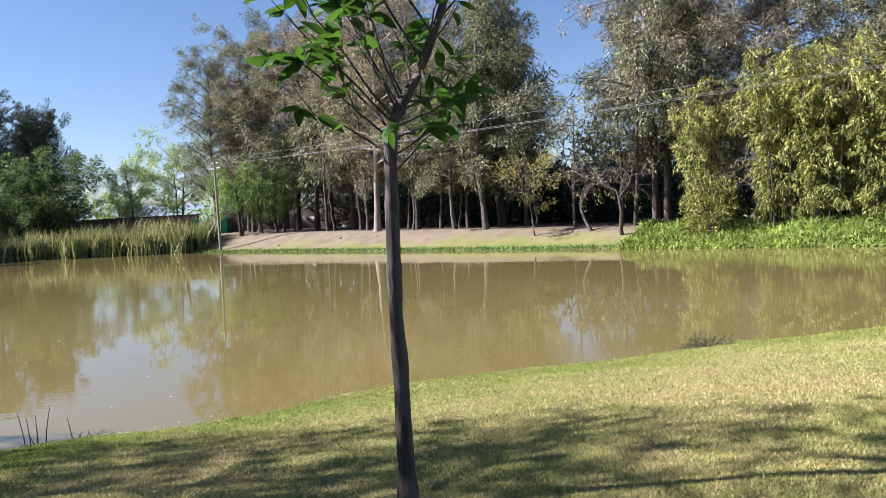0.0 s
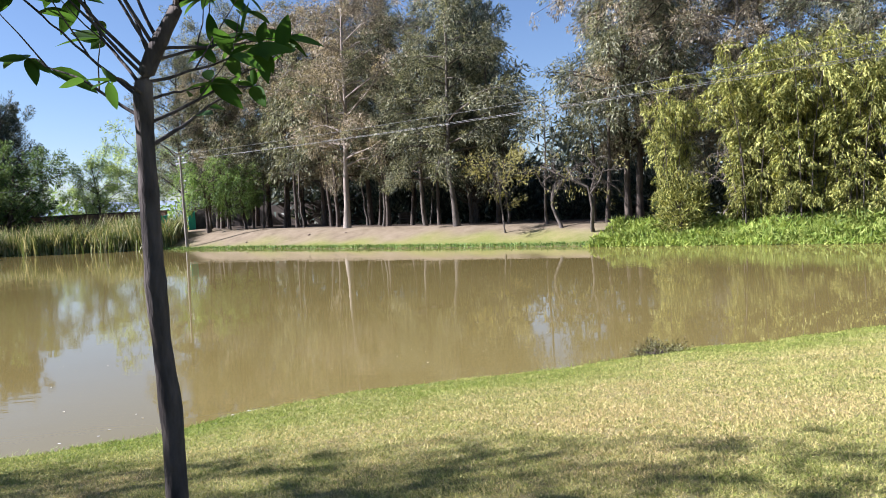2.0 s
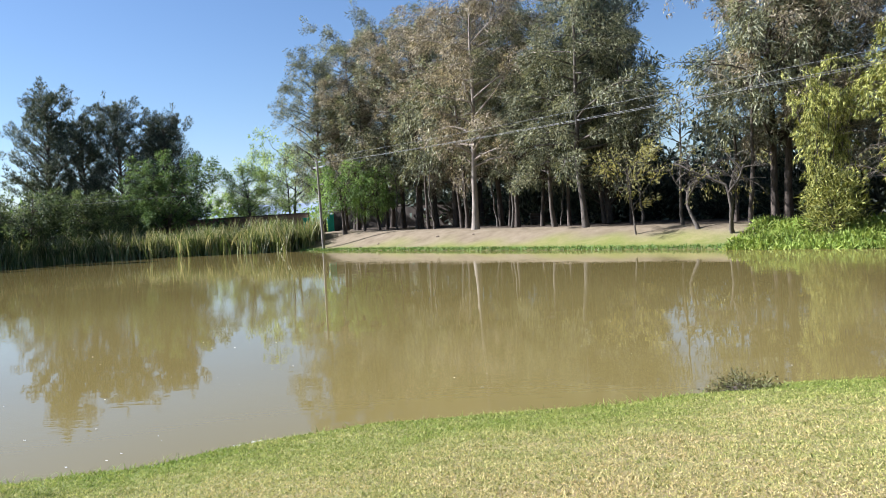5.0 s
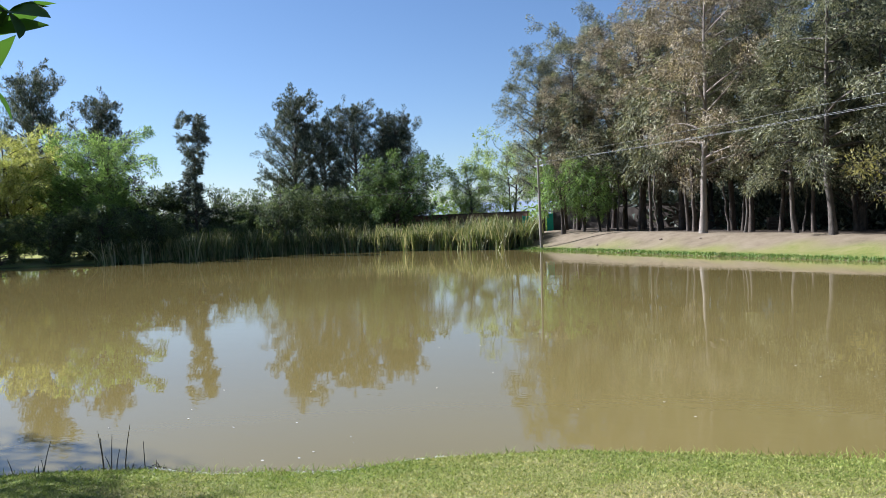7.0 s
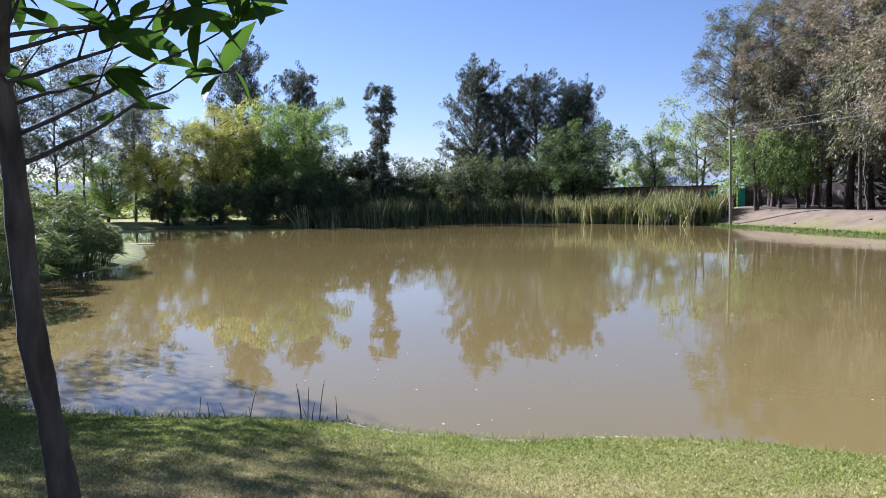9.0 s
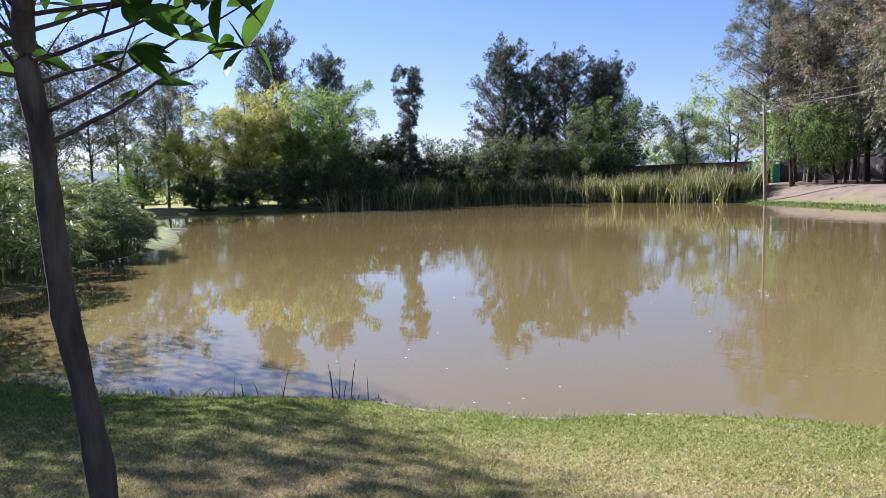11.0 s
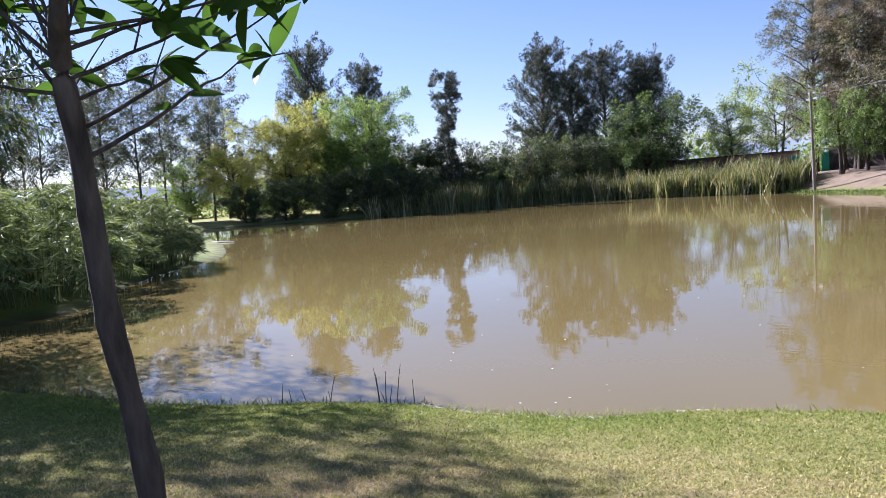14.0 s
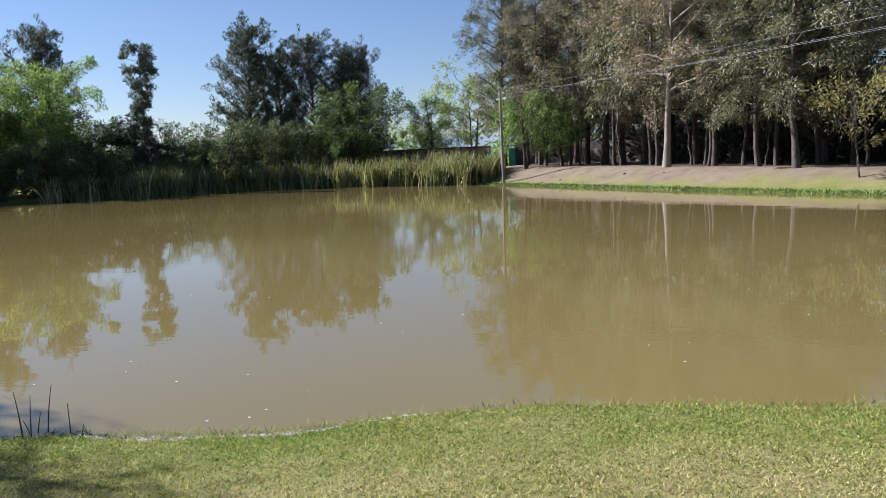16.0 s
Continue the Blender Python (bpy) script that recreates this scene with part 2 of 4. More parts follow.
CONCRETE = surface("pole_concrete", (0.16, 0.14, 0.12), (0.27, 0.24, 0.20), 2.0)
STEEL = surface("galvanised_steel", (0.30, 0.30, 0.30), (0.45, 0.45, 0.46), 5.0, 0.5, 0.05, metal=0.8)
WIRE = surface("aluminium_wire", (0.118, 0.118, 0.114), (0.156, 0.153, 0.142), 5.0, 0.45, 0.0, metal=0.3)
STONE = surface("wall_stone", (0.045, 0.036, 0.029), (0.108, 0.086, 0.068), 1.5)
BRICK = surface("red_brick", (0.105, 0.060, 0.045), (0.19, 0.115, 0.085), 2.5)
GREEN_CLOTH = surface("green_shade_cloth", (0.02, 0.22, 0.14), (0.04, 0.34, 0.22), 1.0, 0.7, 0.1)
PLASTER = surface("house_plaster", (0.50, 0.40, 0.32), (0.62, 0.52, 0.43), 1.0)
ROOF = surface("clay_roof", (0.25, 0.10, 0.06), (0.40, 0.18, 0.10), 2.0)
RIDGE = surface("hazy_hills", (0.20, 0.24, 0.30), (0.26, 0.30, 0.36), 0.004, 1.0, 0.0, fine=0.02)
DEAD = surface("dry_stalk", (0.05, 0.04, 0.025), (0.16, 0.125, 0.07), 8.0)
CLOD = surface("earth_clod", (0.12, 0.085, 0.06), (0.2, 0.15, 0.11), 4.0)
SCUM = surface("floating_bits", (0.45, 0.42, 0.34), (0.7, 0.68, 0.6), 5.0)

# ---- the lie of the land ----
SHORE = [(-12.2, 4.3), (-15, 4.6), (-17.6, 5.8), (-17.6, 8.8), (-21.5, 11.6), (-25.5, 15), (-30, 20), (-44, 27), (-63, 34.5), (-62, 39), (-57, 43.2),
         (-51.5, 48), (-47.3, 53.4), (-44, 61), (-36.5, 65), (-29.5, 65), (-23.2, 64), (-19.4, 62.4), (-16, 60), (-12, 56.8), (-8, 53.2), (-2.6, 48.6), (1, 45.8), (4.2, 43.4),
         (7.4, 41), (9.4, 39.4), (10.9, 38.2), (14.5, 35.8), (20, 31.8), (27, 27), (31, 22), (29, 18.5), (20, 16.2), (14, 14.3), (9.3, 12.5), (7.5, 11.9), (5.8, 11.4),
         (4.3, 11.0), (2.1, 10.2), (0.5, 9.75), (-0.5, 9.4), (-1.2, 8.9), (-2.1, 8.2), (-3.1, 7.75), (-3.9, 7.6), (-4.7, 7.2), (-6, 6.3), (-7.1, 5.8),
         (-8.4, 5.35), (-9.7, 5.05), (-10.9, 4.6)]


def smooth_loop(pts, k=4):
    out, n = [], len(pts)
    for i in range(n):
        p0, p1, p2, p3 = (np.array(pts[(i + j) % n], float) for j in (-1, 0, 1, 2))
        for s in range(k):
            t = s / k
            out.append(0.5 * (2 * p1 + (p2 - p0) * t + (2 * p0 - 5 * p1 + 4 * p2 - p3) * t * t + (3 * p1 - p0 - 3 * p2 + p3) * t ** 3))
    return np.array(out)


LOOP = smooth_loop(SHORE)


def shore_distance(x, y):
    """Metres from the waterline: positive on land, negative in the pond."""
    x, y = np.asarray(x, float), np.asarray(y, float)
    best, inside = np.full(x.shape, 1e9), np.zeros(x.shape, bool)
    for a, b in zip(LOOP, np.roll(LOOP, -1, 0)):
        d = b - a
        t = np.clip(((x - a[0]) * d[0] + (y - a[1]) * d[1]) / (d @ d), 0, 1)
        best = np.minimum(best, np.hypot(x - a[0] - t * d[0], y - a[1] - t * d[1]))
        cross = (a[1] > y) != (b[1] > y)
        inside ^= cross & (x < (b[0] - a[0]) * (y - a[1]) / (b[1] - a[1] + 1e-12) + a[0])
    return np.where(inside, -best, best)


def ease(v):
    v = np.clip(v, 0, 1)
    return v * v * (3 - 2 * v)


def wave(x, y):
    return np.sin(x * 1.7 + 1.3 * np.sin(y * 0.9)) * np.cos(y * 1.9 + 0.8 * np.sin(x * 1.1))


def ground_z(x, y):
    x, y = np.asarray(x, float), np.asarray(y, float)
    sd = shore_distance(x, y) + 0.06 * wave(x * 1.8, y * 1.8) * (y < 20)
    near = ease((24 - y + 0.2 * np.abs(x)) / 10) * ease((x + 15) / 3)
    land_near = 0.14 * ease(sd / 0.22) + 0.92 * np.clip(sd / 6.6, 0, 1) ** 0.9
    top = np.clip(1.16 - 0.014 * x, 0.8, 1.45)
    top = np.where(x < -20, np.clip(1.4 + (x + 20) * 0.05, 0.55, 1.4), top)
    land_far = 0.10 * ease(sd / 0.3) + (top - 0.10) * ease(sd / 5.0)
    land = near * land_near + (1 - near) * land_far + 0.012 * wave(x, y)
    return np.where(sd > 0, land, -0.6 * ease(-sd / 1.6))


def gz(x, y):
    return float(ground_z(np.array([x]), np.array([y]))[0])


def axis_steps(fine_a, fine_b, fine, mid_a, mid_b, mid, far):
    v = [np.arange(fine_a, fine_b, fine), np.arange(mid_a, fine_a, mid), np.arange(fine_b, mid_b, mid)]
    g = mid_b + np.cumsum(mid * 1.25 ** np.arange(1, 40))
    h = mid_a - np.cumsum(mid * 1.25 ** np.arange(1, 40))
    return np.unique(np.concatenate(v + [g[g < far], [far], h[h > -far], [-far]]).round(3))


def mesh_from(name, verts, faces, material, smooth=False):
    me = bpy.data.meshes.new(name)
    verts, faces = np.asarray(verts, np.float32), np.asarray(faces, np.int32)
    k = faces.shape[1]
    me.vertices.add(len(verts))
    me.vertices.foreach_set("co", verts.ravel())
    me.loops.add(faces.size)
    me.loops.foreach_set("vertex_index", faces.ravel())
    me.polygons.add(len(faces))
    me.polygons.foreach_set("loop_start", np.arange(0, faces.size, k, dtype=np.int32))
    me.polygons.foreach_set("use_smooth", np.full(len(faces), smooth))
    me.update(calc_edges=True)
    me.materials.append(material)
    return me


def put_attribute(me, name, values):
    a = me.attributes.new(name, "FLOAT", "POINT")
    a.data.foreach_set("value", np.asarray(values, np.float32))


def dryness(x, y):
    """How straw-dry the turf is: green along the water, dry further up."""
    sd = shore_distance(x, y)
    d = 0.02 + 0.36 * ease((sd - 0.4) / 2.6) - 0.07 * ease((sd - 5.0) / 2.5)
    d = d - 0.12 * ease((-1.5 - x) / 3)
    return np.where(y > 20, 0.02 + 0.16 * ease((sd - 0.3) / 2.0), d)


gx = axis_steps(-14, 14, 0.22, -72, 40, 0.7, 2500)
gy = axis_steps(-4, 15, 0.22, -30, 76, 0.7, 2500)
GX, GY = np.meshgrid(gx, gy)
fx, fy = GX.ravel(), GY.ravel()
sd_all = shore_distance(fx, fy)
idx = np.arange(len(fx)).reshape(GX.shape)
quads = np.stack([idx[:-1, :-1], idx[:-1, 1:], idx[1:, 1:], idx[1:, :-1]], -1).reshape(-1, 4)
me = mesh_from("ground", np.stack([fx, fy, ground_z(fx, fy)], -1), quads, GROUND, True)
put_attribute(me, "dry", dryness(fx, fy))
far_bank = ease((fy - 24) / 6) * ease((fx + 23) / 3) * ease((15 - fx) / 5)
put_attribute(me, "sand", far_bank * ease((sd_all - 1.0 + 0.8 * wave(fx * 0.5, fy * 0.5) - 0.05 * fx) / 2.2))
# far bank turns dark brown from about five metres above the waterline
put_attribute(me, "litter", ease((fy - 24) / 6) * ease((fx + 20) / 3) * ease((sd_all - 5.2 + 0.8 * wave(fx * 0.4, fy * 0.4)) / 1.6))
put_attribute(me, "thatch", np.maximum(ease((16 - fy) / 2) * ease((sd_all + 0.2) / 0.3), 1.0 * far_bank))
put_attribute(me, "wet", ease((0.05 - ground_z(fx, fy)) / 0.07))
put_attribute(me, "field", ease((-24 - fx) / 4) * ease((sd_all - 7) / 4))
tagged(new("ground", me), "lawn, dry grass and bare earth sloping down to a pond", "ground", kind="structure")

# pond surface
wl = LOOP + 0
wide = []
for i in range(len(wl)):
    t = wl[(i + 1) % len(wl)] - wl[i - 1]
    nrm = np.array([t[1], -t[0]]) / (np.hypot(*t) + 1e-9)
    wide.append(wl[i] + nrm * 0.5)
wide = np.array(wide)
if (shore_distance(wide[:, 0], wide[:, 1]) > 0).mean() < 0.5:
    wide = 2 * wl - wide
bm = bmesh.new()
vs = [bm.verts.new((p[0], p[1], 0.0)) for p in wide]
es = [bm.edges.new((vs[i], vs[(i + 1) % len(vs)])) for i in range(len(vs))]
bmesh.ops.triangle_fill(bm, use_beauty=True, edges=es)
bmesh.ops.recalc_face_normals(bm, faces=bm.faces)
me = bpy.data.meshes.new("water")
for f in bm.faces:
    if f.normal.z < 0:
        f.normal_flip()
bm.to_mesh(me)
bm.free()
me.materials.append(WATER)
tagged(new("water", me), "still brown muddy pond water mirroring trees and sky", "pond", kind="structure")


# ---- building blocks ----
def part(name, me, parent, label=""):
    ob = new(name, me)
    ob.parent = parent
    if label:
        tagged(ob, label)
    return ob


def tube(path, radii, sides=6):
    """Verts and quads of a round, tapering rod along a path."""
    path = np.asarray(path, float)
    t = np.gradient(path, axis=0)
    t /= np.linalg.norm(t, axis=1, keepdims=True) + 1e-9
    ref = np.where(np.abs(t[:, 2:3]) > 0.9, np.array([[1.0, 0, 0]]), np.array([[0, 0, 1.0]]))
    u = np.cross(t, ref)
    u /= np.linalg.norm(u, axis=1, keepdims=True) + 1e-9
    v = np.cross(t, u)
    a = np.linspace(0, 2 * np.pi, sides, endpoint=False)
    ring = path[:, None] + np.asarray(radii, float)[:, None, None] * (np.cos(a)[None, :, None] * u[:, None] + np.sin(a)[None, :, None] * v[:, None])
    k = np.arange(len(path) * sides).reshape(len(path), sides)
    q = np.stack([k[:-1], np.roll(k[:-1], -1, 1), np.roll(k[1:], -1, 1), k[1:]], -1).reshape(-1, 4)
    return ring.reshape(-1, 3), q


class Pile:
    """Collects verts and quads of many pieces for one mesh."""

    def __init__(self):
        self.v, self.f, self.n = [], [], 0

    def add(self, v, f):
        self.v.append(v)
        self.f.append(f + self.n)
        self.n += len(v)

    def mesh(self, name, material, smooth=True):
        return mesh_from(name, np.concatenate(self.v), np.concatenate(self.f), material, smooth)


def unit(v):
    return v / (np.linalg.norm(v, axis=-1, keepdims=True) + 1e-9)


def leaf_quads(rng, at, way, length, width, face=None):
    """Pointed leaves, each lying along its way, its blade turned to face, where that is given."""
    n = len(at)
    side = unit(np.cross(way, rng.normal(size=(n, 3)) if face is None else face))
    ln = length * rng.uniform(0.6, 1.3, (n, 1))
    w = width * rng.uniform(0.7, 1.2, (n, 1)) * 0.5
    v = np.stack([at - way * ln * 0.1 + side * w, at - way * ln * 0.1 - side * w, at + way * ln], 1)
    return v.reshape(-1, 3), np.arange(3 * n).reshape(n, 3)


def plume(rng, at, d, L, R, n, sag, hang):
    """A spray of leaves round a twig: where they sit, where they point and the way that their blades face."""
    t = rng.uniform(0.0, 1.05, (n, 1))
    spoke = rng.normal(0, 1, (n, 3))
    spoke = unit(spoke - (spoke @ d)[:, None] * d)
    r = R * (0.30 + 0.75 * np.sin(np.pi * np.clip(0.12 + 0.80 * t, 0, 1))) * np.sqrt(rng.uniform(0.1, 1, (n, 1)))
    p = at + d * L * t + spoke * r - np.array([0, 0, 1.0]) * sag * L * t ** 2
    way = unit(0.7 * d + 0.6 * spoke + rng.normal(0, 0.35, (n, 3)) - np.array([0, 0, hang]))
    face = unit(spoke + 0.35 * d + np.array([0, 0, 0.35]) + rng.normal(0, 0.35, (n, 3)))
    return p, way, face


def crown_profile(kind, h):
    """Reach of the limbs, 0 to 1, at the height h, 0 to 1, within the crown."""
    if kind == "cone":
        return 0.25 + 0.95 * (1 - h) ** 0.8
    if kind == "spire":
        return 0.22 + 0.85 * np.clip(1 - h, 0, 1) ** 0.55
    if kind == "column":
        return 0.75 + 0.25 * np.sin(9 * h)
    if kind == "round":
        return 0.30 + 0.75 * np.sqrt(np.clip(1 - (2 * h - 0.9) ** 2 / 1.25, 0, 1))
    return 0.45 + 0.6 * np.sin(np.pi * (0.15 + 0.75 * h))      # tall oval


def make_tree(name, seed, H, r, reach, low, limbs, sprays, per, size, leaf, droop, kind, bark, foliage, rise=0.35, lean=0.04, label="", upright=0.0, forks=1,
              long=2.4, ragged=0.35):
    """A tree: trunk, limbs, twigs and a crown of leafy sprays with gaps between them. low: where the crown starts; leaf: length and width;
    size: a spray's radius; long: its length in radii; ragged: how unequal the limbs are."""
    rng = np.random.default_rng(seed)
    top = tagged(new(name), label, "tree")
    wood = Pile()
    stems = []
    for s in range(forks):
        ang = rng.uniform(0, 6.28)
        spread = (0.0 if forks == 1 else 0.11) * H
        k = np.linspace(0, 1, 11)
        px = np.cumsum(rng.normal(0, lean * H / 10, 11)) + spread * np.cos(ang) * k
        py = np.cumsum(rng.normal(0, lean * H / 10, 11)) + spread * np.sin(ang) * k
        px, py = px - px[0], py - py[0]
        hh = H * (0.97 if s == 0 else rng.uniform(0.75, 0.92))
        path = np.stack([px, py, k * hh - 0.15], -1)
        rad = r * (1 - 0.92 * k) ** 0.85 * (1 + 0.4 * np.exp(-k * 28)) * (1 if s == 0 else 0.75)
        wood.add(*tube(path, rad, 8))
        stems.append((path, rad, hh))
    got = []
    per_stem = max(1, limbs // forks)
    for path, rad, hh in stems:
        for i in range(per_stem):
            h = low + (0.98 - low) * (i + rng.uniform(0, 1)) / per_stem
            hc = (h - low) / (1 - low)
            p0 = np.array([np.interp(h, np.linspace(0, 1, 11), path[:, j]) for j in range(3)])
            az = i * 2.4 + rng.uniform(-0.5, 0.5)
            L = reach * crown_profile(kind, hc) * rng.uniform(1 - 1.6 * ragged, 1 + 0.7 * ragged)
            up = rise + upright * hc + rng.normal(0, 0.15)
            s = np.linspace(0, 1, 6)
            bend = -droop * 0.5 * s ** 2 * L
            lp = p0 + np.stack([np.cos(az) * s * L, np.sin(az) * s * L, up * s * L + bend], -1) + np.cumsum(rng.normal(0, 0.035 * L, (6, 3)), 0) * s[:, None]
            r0 = min(np.interp(h, np.linspace(0, 1, 11), rad) * 0.55, 0.02 + 0.022 * L)
            wood.add(*tube(lp, r0 * (1 - 0.85 * s) + 0.006, 5))
            m = max(1, round(sprays * rng.uniform(0.6, 1.4) * (0.45 + 0.55 * crown_profile(kind, hc))))
            limb = unit(lp[-1] - lp[0])
            for q in np.r_[1.0, rng.uniform(0.30, 1.0, m - 1)]:
                c = np.array([np.interp(q, s, lp[:, j]) for j in range(3)])
                d = unit(0.7 * limb + rng.normal(0, 0.55, 3) + np.array([0, 0, 0.9 * upright - 0.55 * droop]))
                k = rng.uniform(0.65, 1.35)
                TL = size * long * k
                u = np.linspace(0, 1, 3)
                wood.add(*tube(c + np.outer(u * TL * 0.8, d) - np.outer(droop * 0.45 * TL * u ** 2, [0, 0, 1]), np.array([0.018, 0.013, 0.006]), 3))
                got.append(plume(rng, c, d, TL, size * k, max(4, int(per * k * rng.uniform(0.7, 1.3))), 0.55 * droop, 1.1 * droop - 0.8 * upright))
    part("trunk", wood.mesh("trunk", bark), top)
    if got:
        at, way, face = (np.concatenate(a) for a in zip(*got))
        v, f = leaf_quads(rng, at, way, *leaf, face)
        part("crown", mesh_from("crown", v, f, foliage), top)
    return top


def stand(ob, x, y, turn=0.0, s=1.0, tall=1.0):
    ob.matrix_basis = pose(x, y, gz(x, y) - 0.05, 0, 0, turn) @ Matrix.Diagonal((s, s, s * tall, 1))
    return ob


def plant_again(ob, x, y, turn=0.0, s=1.0, tall=1.0, label=""):
    c = copy_thing(ob, pose(x, y, gz(x, y) - 0.05, 0, 0, turn) @ Matrix.Diagonal((s / ob.scale[0], s / ob.scale[1], s * tall / ob.scale[2], 1)))
    if label:
        tagged(c, label)
    return c



# ---- far bank: tall trees ----
WOOD = "tall trees along the far bank"
olive = stand(make_tree("casuarina_tree", 11, 19, 0.23, 4.4, 0.20, 52, 9, 84, 0.45, (0.19, 0.066), 0.28, "oval", BARK_DARK, LEAF_OLIVE, 0.6,
                        label="tall casuarina with drooping olive-grey needles and dark trunk"), -18.6, 74)
brown = stand(make_tree("casuarina_tree", 12, 20, 0.24, 4.6, 0.20, 54, 9, 84, 0.45, (0.18, 0.066), 0.50, "oval", BARK_DARK, LEAF_BROWN, 0.4,
                        label="tall casuarina with brownish hanging needle tufts"), -13.4, 72)
pale = stand(make_tree("eucalyptus_tree", 13, 19, 0.23, 4.8, 0.24, 48, 9, 78, 0.47, (0.17, 0.074), 0.35, "oval", BARK_PALE, LEAF_BROWN, 0.5,
                       label="tall eucalyptus with pale peeling trunk and grey-brown leaves"), -4.6, 56.5)
green = stand(make_tree("pine_tree", 14, 17.5, 0.19, 4.8, 0.22, 40, 9, 82, 0.45, (0.20, 0.066), 0.35, "cone", BARK_GREY, LEAF_OLIVE, 0.25,
                        label="tall casuarina with grey trunk and layered olive foliage"), 3.2, 50)
dark = stand(make_tree("casuarina_tree", 15, 19, 0.28, 4.2, 0.06, 92, 7, 62, 0.38, (0.28, 0.09), 0.0, "spire", BARK_DARK, LEAF_DARK, 0.62, upright=0.55, long=3.2, ragged=0.3,
                       label="tall dark casuarina with spiky upright top"), -51.5, 74, 0, 1.0, 0.88)
for ob in (olive, brown, pale, green):
    tagged(ob, group=WOOD)
for ob, x, y, turn, s, tall in (
        (olive, -21.4, 72.5, 100, 0.84, 1.05), (brown, -11.2, 69.5, 40, 0.95, 1.02), (olive, -9.8, 70, 210, 1.0, 0.95), (brown, -7.4, 66, 150, 0.92, 1.02),
        (olive, -15.8, 78, 20, 1.05, 1.05), (brown, -3.2, 62, 250, 0.95, 1.0), (olive, -1.6, 57.5, 300, 0.80, 1.0), (green, 1.2, 53.5, 80, 0.82, 0.95),
        (dark, 5.0, 58, 60, 0.9, 0.98), (dark, 5.4, 62, 200, 0.88, 1.0), (olive, 0.3, 64, 10, 0.95, 1.0), (olive, 13.6, 46.5, 120, 0.9, 1.1),
        (brown, 14.2, 46.3, 30, 0.92, 1.1), (olive, 17.5, 50, 260, 1.05, 1.0), (brown, 22, 46, 80, 1.0, 1.0), (olive, 26, 43, 170, 1.05, 1.0),
        (pale, 19.5, 44, 55, 0.95, 1.0), (green, 24, 39, 20, 0.95, 1.05), (brown, -17.2, 70, 70, 0.75, 1.0), (olive, -6.0, 73, 140, 1.0, 1.0),
        (pale, 28, 36, 120, 0.9, 1.0), (green, 19, 57, 140, 1.0, 1.0)):
    tagged(plant_again(ob, x, y, turn, s, tall), group=WOOD)

# young and bare trees in front of them
def make_bare(seed, H, r, label):
    """A crooked little tree: a winding trunk that divides again and again into thin arching branches, with few leaves."""
    rng = np.random.default_rng(seed)
    top = tagged(new("bare_tree"), label, "tree")
    wood, tips = Pile(), []

    def grow(p, d, L, rad, level):
        n = 7
        pts = [p]
        for i in range(n):
            d = unit(d + rng.normal(0, 0.20 if level else 0.16, 3) + np.array([0, 0, (0.10, 0.02, -0.05, -0.10)[level]]))
            pts.append(pts[-1] + d * L / n)
        pts = np.array(pts)
        wood.add(*tube(pts, np.linspace(rad, rad * 0.55, n + 1), 7 if level < 2 else 4))
        if level == 3:
            tips.append((pts[-1], d))
            return
        for i in range((4, 4, 4)[level]):
            q = n - (i if level == 0 else int(rng.integers(0, 5)))
            a = rng.uniform(0, 6.28)
            out = np.array([math.cos(a), math.sin(a), rng.uniform(0.0, 0.5)])
            grow(pts[q], unit(0.75 * d + 0.75 * out), L * rng.uniform(0.55, 0.85), rad * 0.52, level + 1)

    grow(np.array([0, 0, -0.1]), unit(np.array([rng.normal(0, 0.2), rng.normal(0, 0.2), 1.0])), H * 0.42, r, 0)
    part("trunk", wood.mesh("trunk", BARK_GREY), top)
    got = [plume(rng, p, d, 0.5, 0.16, 9, 0.3, 0.4) for p, d in tips if rng.uniform() < 0.6]
    at, way, face = (np.concatenate(a) for a in zip(*got))
    part("crown", mesh_from("crown", *leaf_quads(rng, at, way, 0.16, 0.06, face), LEAF_SPARSE), top)
    return top


bare = stand(make_bare(21, 6.6, 0.13, "crooked thin tree with bare arching branches and few leaves"), 9.05, 44.2)
plant_again(bare, 10.4, 42.2, 130, 1.0)
plant_again(bare, 16.8, 40.5, 220, 0.95, 1.0)
sapling = stand(make_tree("sapling", 22, 4.6, 0.05, 1.6, 0.35, 14, 3, 26, 0.34, (0.20, 0.08), 0.0, "round", BARK_GREY, LEAF_SPARSE, 0.8, lean=0.05, forks=2,
                          label="small forked sapling with yellowish leaves"), 5.9, 45.6)
thin = stand(make_tree("thin_tree", 23, 8, 0.10, 1.6, 0.55, 12, 4, 24, 0.42, (0.28, 0.09), 0.3, "oval", BARK_GREY, LEAF_OLIVE, 0.6, lean=0.1,
                       label="thin crooked grey trunk with sparse crown"), -3.4, 61)
for x, y, turn, s in ((-15.5, 66, 40, 0.9), (-12.6, 66, 130, 0.8), (-1.9, 56, 240, 1.0), (8.6, 46.5, 70, 1.0), (-8.6, 62, 10, 0.9), (1.6, 57, 170, 0.8), (6.8, 52, 300, 1.0)):
    plant_again(thin, x, y, turn, s)

